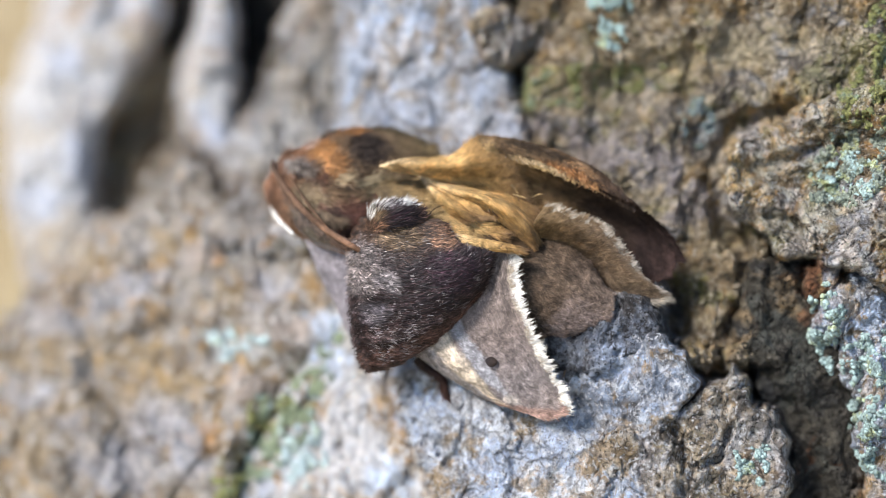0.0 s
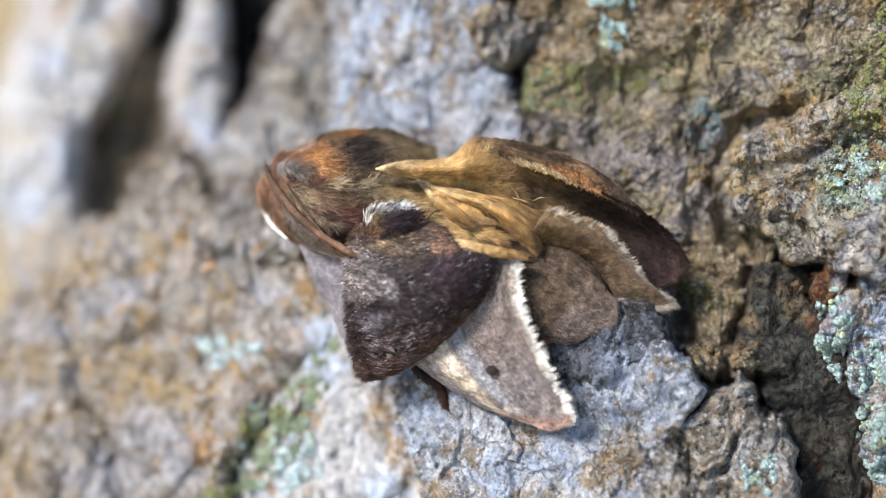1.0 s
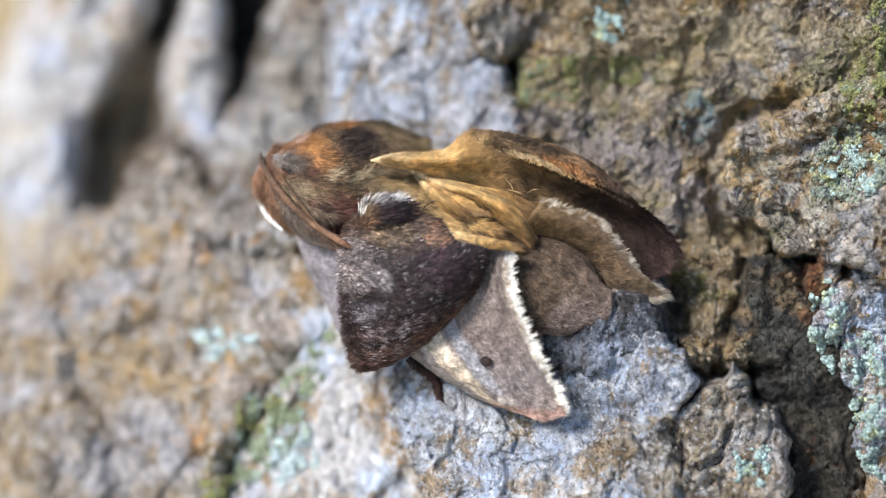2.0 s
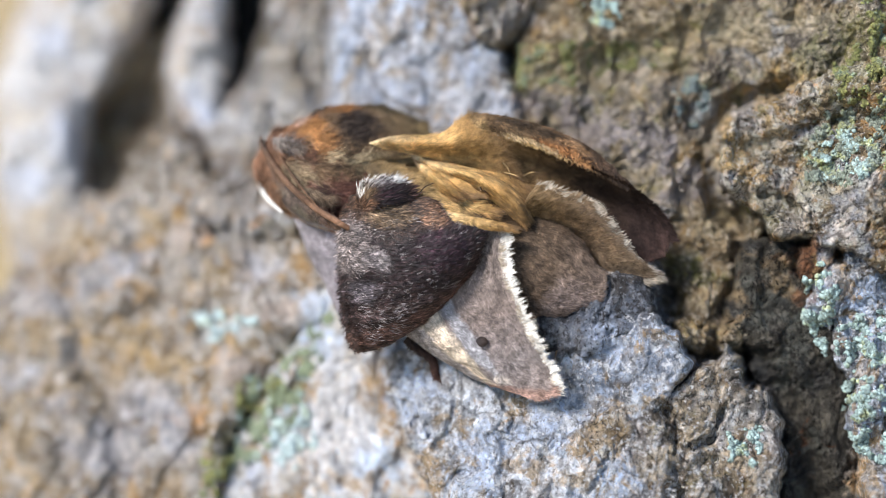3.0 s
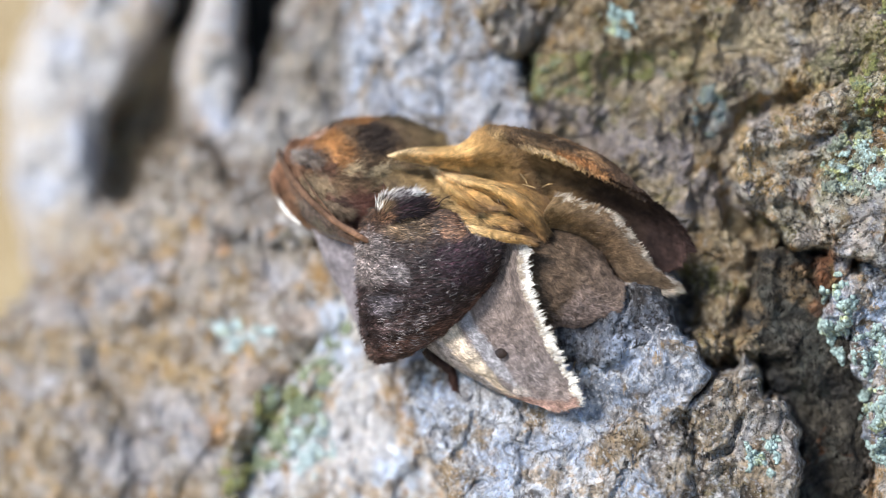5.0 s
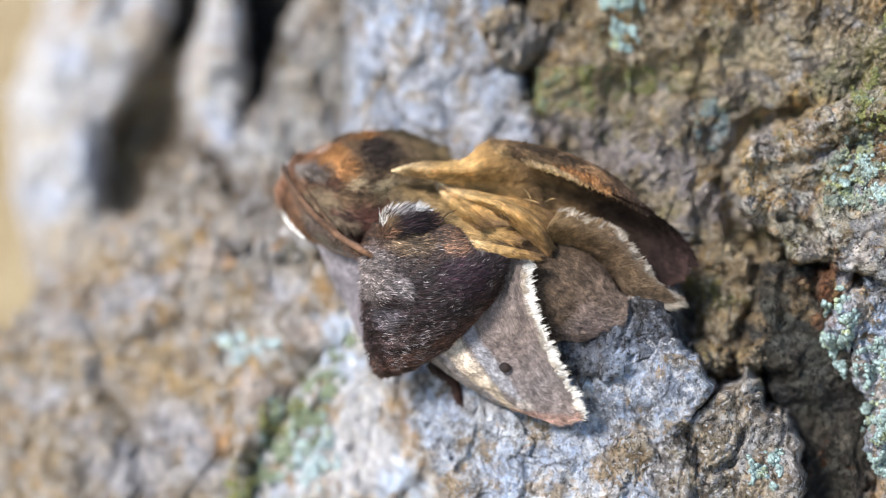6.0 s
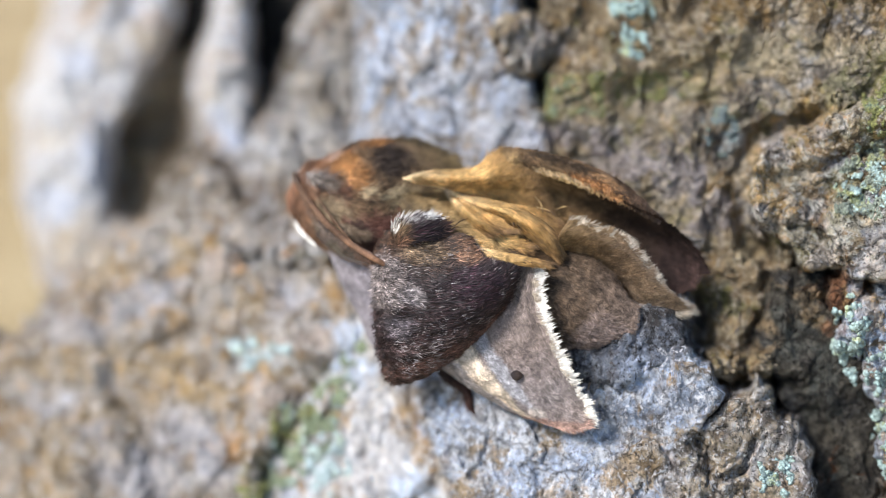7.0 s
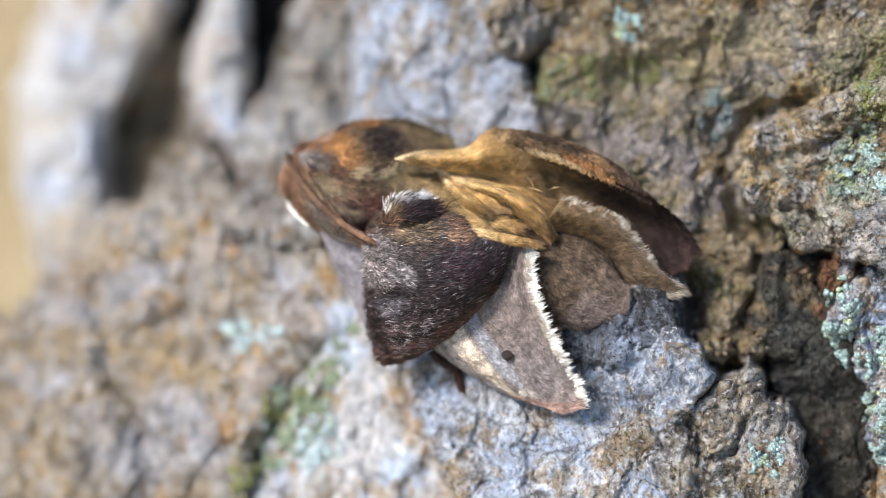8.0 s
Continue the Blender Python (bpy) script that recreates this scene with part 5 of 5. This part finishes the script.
# far hindwing
g = loft([[(4.94, 1.73, .945), (6.74, 1.08, .960), (8.54, -0.10, .965), (10.01, -1.34, .952), (11.97, -1.83, .940)],
          [(5.27, 2.91, .928), (7.33, 2.26, .928), (9.09, 1.28, .930), (10.60, -0.23, .930), (12.56, -1.60, .934)],
          [(5.82, 3.70, .935), (7.56, 3.11, .933), (9.19, 2.39, .935), (10.50, 0.85, .936), (11.65, -0.69, .934), (12.95, -1.54, .938)]], 60, 24)
hind = sheet("far_hindwing", g, HIND, moth)
fur("fur", g, HIND, hind, 12000, 0.5, 0.035, (0.5, 0.8), 0.15, 0.2, 10)
fur("fringe", g, BUFF, hind, 1900, 0.52, 0.04, (0.3, 1), 0.12, 0.12, 11, vs=(0.88, 1), label="whitish fringe")
fur("fringe", g, BUFF, hind, 130, 0.62, 0.12, (0.3, 1), 0.1, 0.10, 58, vs=(0.95, 1), label="whitish fringe")
fur("tail_hair", g, BUFF, hind, 260, 0.8, 0.05, (1, 0.05), 0.15, 0.2, 59, us=(0.95, 1), label="pale hairs at the wing's tip")
# near hindwing
g = loft([[(-2.75, -3.89, .950), (-1.60, -5.14, .960), (-0.29, -6.12, .960), (1.18, -7.00, .956), (2.32, -7.69, .952)],
          [(-1.77, -2.91, .950), (-0.79, -4.48, .944), (0.52, -5.59, .935), (2.00, -6.67, .933), (3.07, -7.56, .932), (3.96, -8.21, .932)],
          [(0.20, -1.28, .945), (1.01, -3.24, .940), (2.16, -4.87, .932), (3.47, -6.51, .926), (4.61, -7.82, .927), (5.27, -8.57, .928)],
          [(2.16, 0.69, .934), (2.49, -0.95, .934), (3.30, -3.24, .926), (4.45, -5.53, .919), (5.59, -7.33, .921), (6.28, -8.67, .924)],
          [(4.06, 1.28, .918), (3.99, -0.29, .917), (4.15, -1.60, .914), (4.61, -3.07, .911), (5.27, -4.55, .908), (5.92, -5.92, .911), (6.64, -7.16, .914), (7.13, -8.41, .918)]], 70, 60)
near_hind = sheet("near_hindwing", g, PALE, moth)
fur("fur", g, PALE, near_hind, 20000, 0.30, 0.032, (0.8, 0.4), 0.13, 0.3, 12, us=(0, 0.93))
fur("lower_hair", g, PALE, near_hind, 2400, 0.4, 0.04, (0.6, 1), 0.10, 0.25, 43, us=(0.93, 1), vs=(0.1, 0.97))
fur("fringe", g, FRINGE, near_hind, 1500, 0.46, 0.045, (0.1, 1), 0.10, 0.12, 13, vs=(0.955, 1), label="bright white fringe")
fur("fringe", g, FRINGE, near_hind, 190, 0.66, 0.13, (0.1, 1), 0.08, 0.10, 53, vs=(0.975, 1), label="bright white fringe")
fur("fringe_root", g, BUFF, near_hind, 900, 0.40, 0.05, (0.15, 1), 0.10, 0.15, 54, vs=(0.945, 0.975), label="cream hairs under the fringe")
tube("eyespot", [(2.32, -5.36, .9255), (2.68, -5.43, .9245), (3.01, -5.50, .9245)], [0.04, 0.22, 0.29, 0.31, 0.29, 0.22, 0.04], JET, near_hind, 0.45, 24, 24)
# near forewing, folded like a hood
g = loft([[(-4.71, 3.14, .950), (-5.30, 2.16, .950), (-5.63, 1.01, .950), (-5.69, -1.28, .950), (-5.50, -3.57, .950), (-5.14, -5.20, .955), (-4.71, -5.92, .957)],
          [(-4.06, 3.14, .935), (-4.45, 2.00, .932), (-4.71, 0.36, .927), (-4.71, -1.60, .928), (-4.55, -3.89, .934), (-4.38, -5.36, .945), (-4.19, -5.99, .952)],
          [(-2.91, 3.04, .930), (-2.91, 1.67, .921), (-2.85, 0.03, .914), (-2.85, -1.93, .914), (-2.85, -3.73, .922), (-2.85, -4.87, .935), (-2.85, -5.59, .946)],
          [(-1.60, 2.98, .930), (-1.28, 1.67, .920), (-0.95, 0.20, .912), (-0.88, -1.60, .911), (-1.05, -3.07, .918), (-1.28, -4.06, .930), (-1.50, -4.81, .942)],
          [(-0.62, 2.91, .930), (0.03, 1.83, .920), (0.69, 0.69, .913), (0.85, -0.62, .912), (0.62, -1.93, .918), (0.26, -2.91, .928), (-0.13, -3.76, .940)],
          [(-0.20, 2.75, .930), (0.62, 1.50, .921), (1.57, 0.95, .916), (2.00, 0.03, .917), (1.77, -1.11, .923), (1.34, -1.93, .930), (1.01, -2.58, .939)],
          [(-0.07, 2.65, .931), (0.72, 1.28, .922), (2.36, 1.11, .917), (2.62, 0.43, .920), (2.36, -0.56, .925), (2.00, -1.34, .931), (1.57, -2.00, .939)]], 90, 80)
near_wing_grid = g
near_wing = sheet("near_forewing", g, DARK, moth, label="dark purple-brown folded forewing")
fur("fur", g, DARK, near_wing, 30000, 0.42, 0.05, (0.12, 1.0), 0.28, 0.25, 14)
fur("silver_sheen_scale", g, SILVER_SHEEN, near_wing, 1500, 0.34, 0.036, (0.15, 1.0), 0.3, 0.25, 55, us=(0.12, 0.95), vs=(0.02, 0.45), patchy=0.3, label="silvery scales strewn over the wing, pale for its sheen")
fur("silver_sheen_scale", g, SILVER_SHEEN, near_wing, 700, 0.40, 0.035, (0.05, 1.0), 0.25, 0.2, 56, us=(0.70, 0.97), vs=(0.1, 0.95), patchy=0.2, label="silvery scales strewn over the wing, pale for its sheen")
fur("silver_sheen_scale", g, SILVER_SHEEN, near_wing, 350, 0.40, 0.035, (0.05, 1.0), 0.25, 0.2, 57, us=(0.15, 0.75), vs=(0.4, 1.0), patchy=0.2, label="silvery scales strewn over the wing, pale for its sheen")
g = loft([[(-4.68, 3.11, .945), (-4.29, 3.63, .934), (-3.34, 3.89, .928), (-2.22, 3.89, .930)], [(-4.51, 2.91, .935), (-3.66, 3.24, .921), (-2.62, 3.43, .920), (-1.50, 3.37, .927)], [(-4.51, 2.06, .936), (-3.66, 2.45, .922), (-2.68, 2.72, .920), (-1.64, 2.85, .927)]], 30, 16)
tuft = sheet("tuft", g, DARK, near_wing)
fur("tuft_fur", g, DARK, near_wing, 1800, 0.7, 0.06, (1, -0.25), 0.2, 0.2, 17)
fur("tuft_base", g, DARK, near_wing, 1300, 0.5, 0.05, (1, 0.3), 0.12, 0.3, 41, us=(0, 0.9), vs=(0.55, 1))
fur("edge_hair", near_wing_grid, GREYFUR, near_wing, 420, 0.55, 0.04, (-0.5, 1), 0.2, 0.25, 42, us=(0.02, 0.36), vs=(0.96, 1), label="pale hairs on the wing's ragged edge")
fur("tuft_hair", g, FRINGE, near_wing, 700, 0.65, 0.04, (1, -0.5), 0.3, 0.18, 15, vs=(0, 0.35), label="white hair tuft")
fur("ragged_edge", near_wing_grid, DARK, near_wing, 900, 0.42, 0.06, (-0.4, 1), 0.3, 0.3, 26, us=(0, 0.45), vs=(0.94, 1))
# pale hair tuft behind the antenna
puff, g = tube("head_tuft", [(-9.49, 6.38, .988), (-8.80, 6.18, .975), (-8.05, 5.86, .968)], [0.08, 0.16, 0.08], GREYFUR, moth, 0.5, 16, 14)
fur("fur", g, GREYFUR, puff, 900, 0.9, 0.03, (1, 0.15), 0.3, 0.4, 31)
puff, g = tube("head_tuft", [(-7.82, 3.63, .972), (-7.16, 3.14, .965), (-6.35, 2.91, .962)], [0.08, 0.16, 0.08], OLIVEFUR, moth, 0.5, 16, 14)
fur("fur", g, OLIVEFUR, puff, 900, 0.9, 0.03, (1, 0.3), 0.3, 0.4, 32)
fur("ragged_edge", near_wing_grid, DARK, near_wing, 1200, 0.5, 0.05, (0.5, -1), 0.25, 0.3, 35, vs=(0, 0.06))
# antenna, leg, cheek
tube("antenna", [(-10.20, 6.30, 1.006), (-9.94, 5.59, .992), (-8.64, 3.79, .962), (-7.00, 2.32, .946), (-5.53, 1.41, .935), (-4.55, 0.85, .942)], [0.16, 0.18, 0.18, 0.18, 0.15], HORN, moth, 1.0, label="reddish-brown antenna")
tube("antenna", [(-9.22, 5.53, .978), (-8.57, 4.55, .962), (-7.75, 3.40, .951), (-6.80, 2.29, .943)], [0.03, 0.05, 0.05, 0.03], HORN, moth, 1.0, label="reddish-brown antenna")
g = loft([[(-10.27, 6.58, 1.000), (-9.29, 4.61, .978), (-7.65, 2.98, .957), (-5.63, 1.60, .938)], [(-10.12, 5.60, 1.010), (-9.32, 3.38, .985), (-7.72, 1.92, .963), (-5.63, 1.20, .948)], [(-9.95, 5.00, 1.030), (-9.30, 2.98, 1.010), (-7.80, 1.58, .990), (-5.63, 0.90, .965)]], 40, 20)
cheek = sheet("wing_costa", g, COSTA, moth)
fur("fur", g, COSTA, cheek, 8000, 0.45, 0.035, (1, 0.2), 0.22, 0.45, 16)
fur("fringe", g, FRINGE, cheek, 1300, 0.45, 0.05, (0.5, 1), 0.1, 0.2, 27, us=(0.15, 0.9), vs=(0.85, 1), label="white edging")
g = loft([[(-8.31, 1.85, .992), (-6.67, 1.30, .977), (-4.71, 1.10, .962)], [(-7.33, -0.62, 1.000), (-6.02, -1.93, .980), (-4.71, -2.58, .965)], [(-6.02, -2.91, 1.000), (-5.36, -4.55, .985), (-4.38, -5.20, .970)]], 30, 20)
tube("pale_edge", [(-10.37, 3.96, 1.012), (-10.08, 3.30, 1.002), (-9.55, 2.62, .992), (-8.96, 2.09, .984)], [0.08, 0.17, 0.14, 0.05], FRINGE, moth, 0.6, 14, 12, label="white scaled wing edge")
sheet("lower_wing", g, MAUVE, moth)
leg, g = tube("leg", [(-1.77, -5.20, .972), (-1.05, -5.86, .974), (-0.26, -6.44, .975), (-0.03, -7.33, .975), (0.52, -8.31, .972)], [0.30, 0.24, 0.28, 0.18, 0.08], LEG, moth, 1.0, 24, 10)
fur("leg_hair", g, LEG, leg, 700, 0.35, 0.05, (1, 0.2), 0.4, 0.4, 44)

for n_hair, way in enumerate(([(3.86, 5.01, .955), (4.19, 4.61, .951), (4.32, 4.02, .948)], [(5.10, 4.22, .952), (5.50, 4.42, .947), (6.02, 4.42, .947)], [(-1.05, 3.14, .945), (-0.59, 3.63, .941), (0.20, 3.89, .940)], [(3.96, 4.42, .945), (4.61, 4.25, .941), (5.04, 3.96, .940)])):
    tube("loose_hair", way, [0.03, 0.03, 0.015], OCHRE if n_hair != 2 else JET, moth, 1.0, 12, 5)


def motions():
    pass


motions()
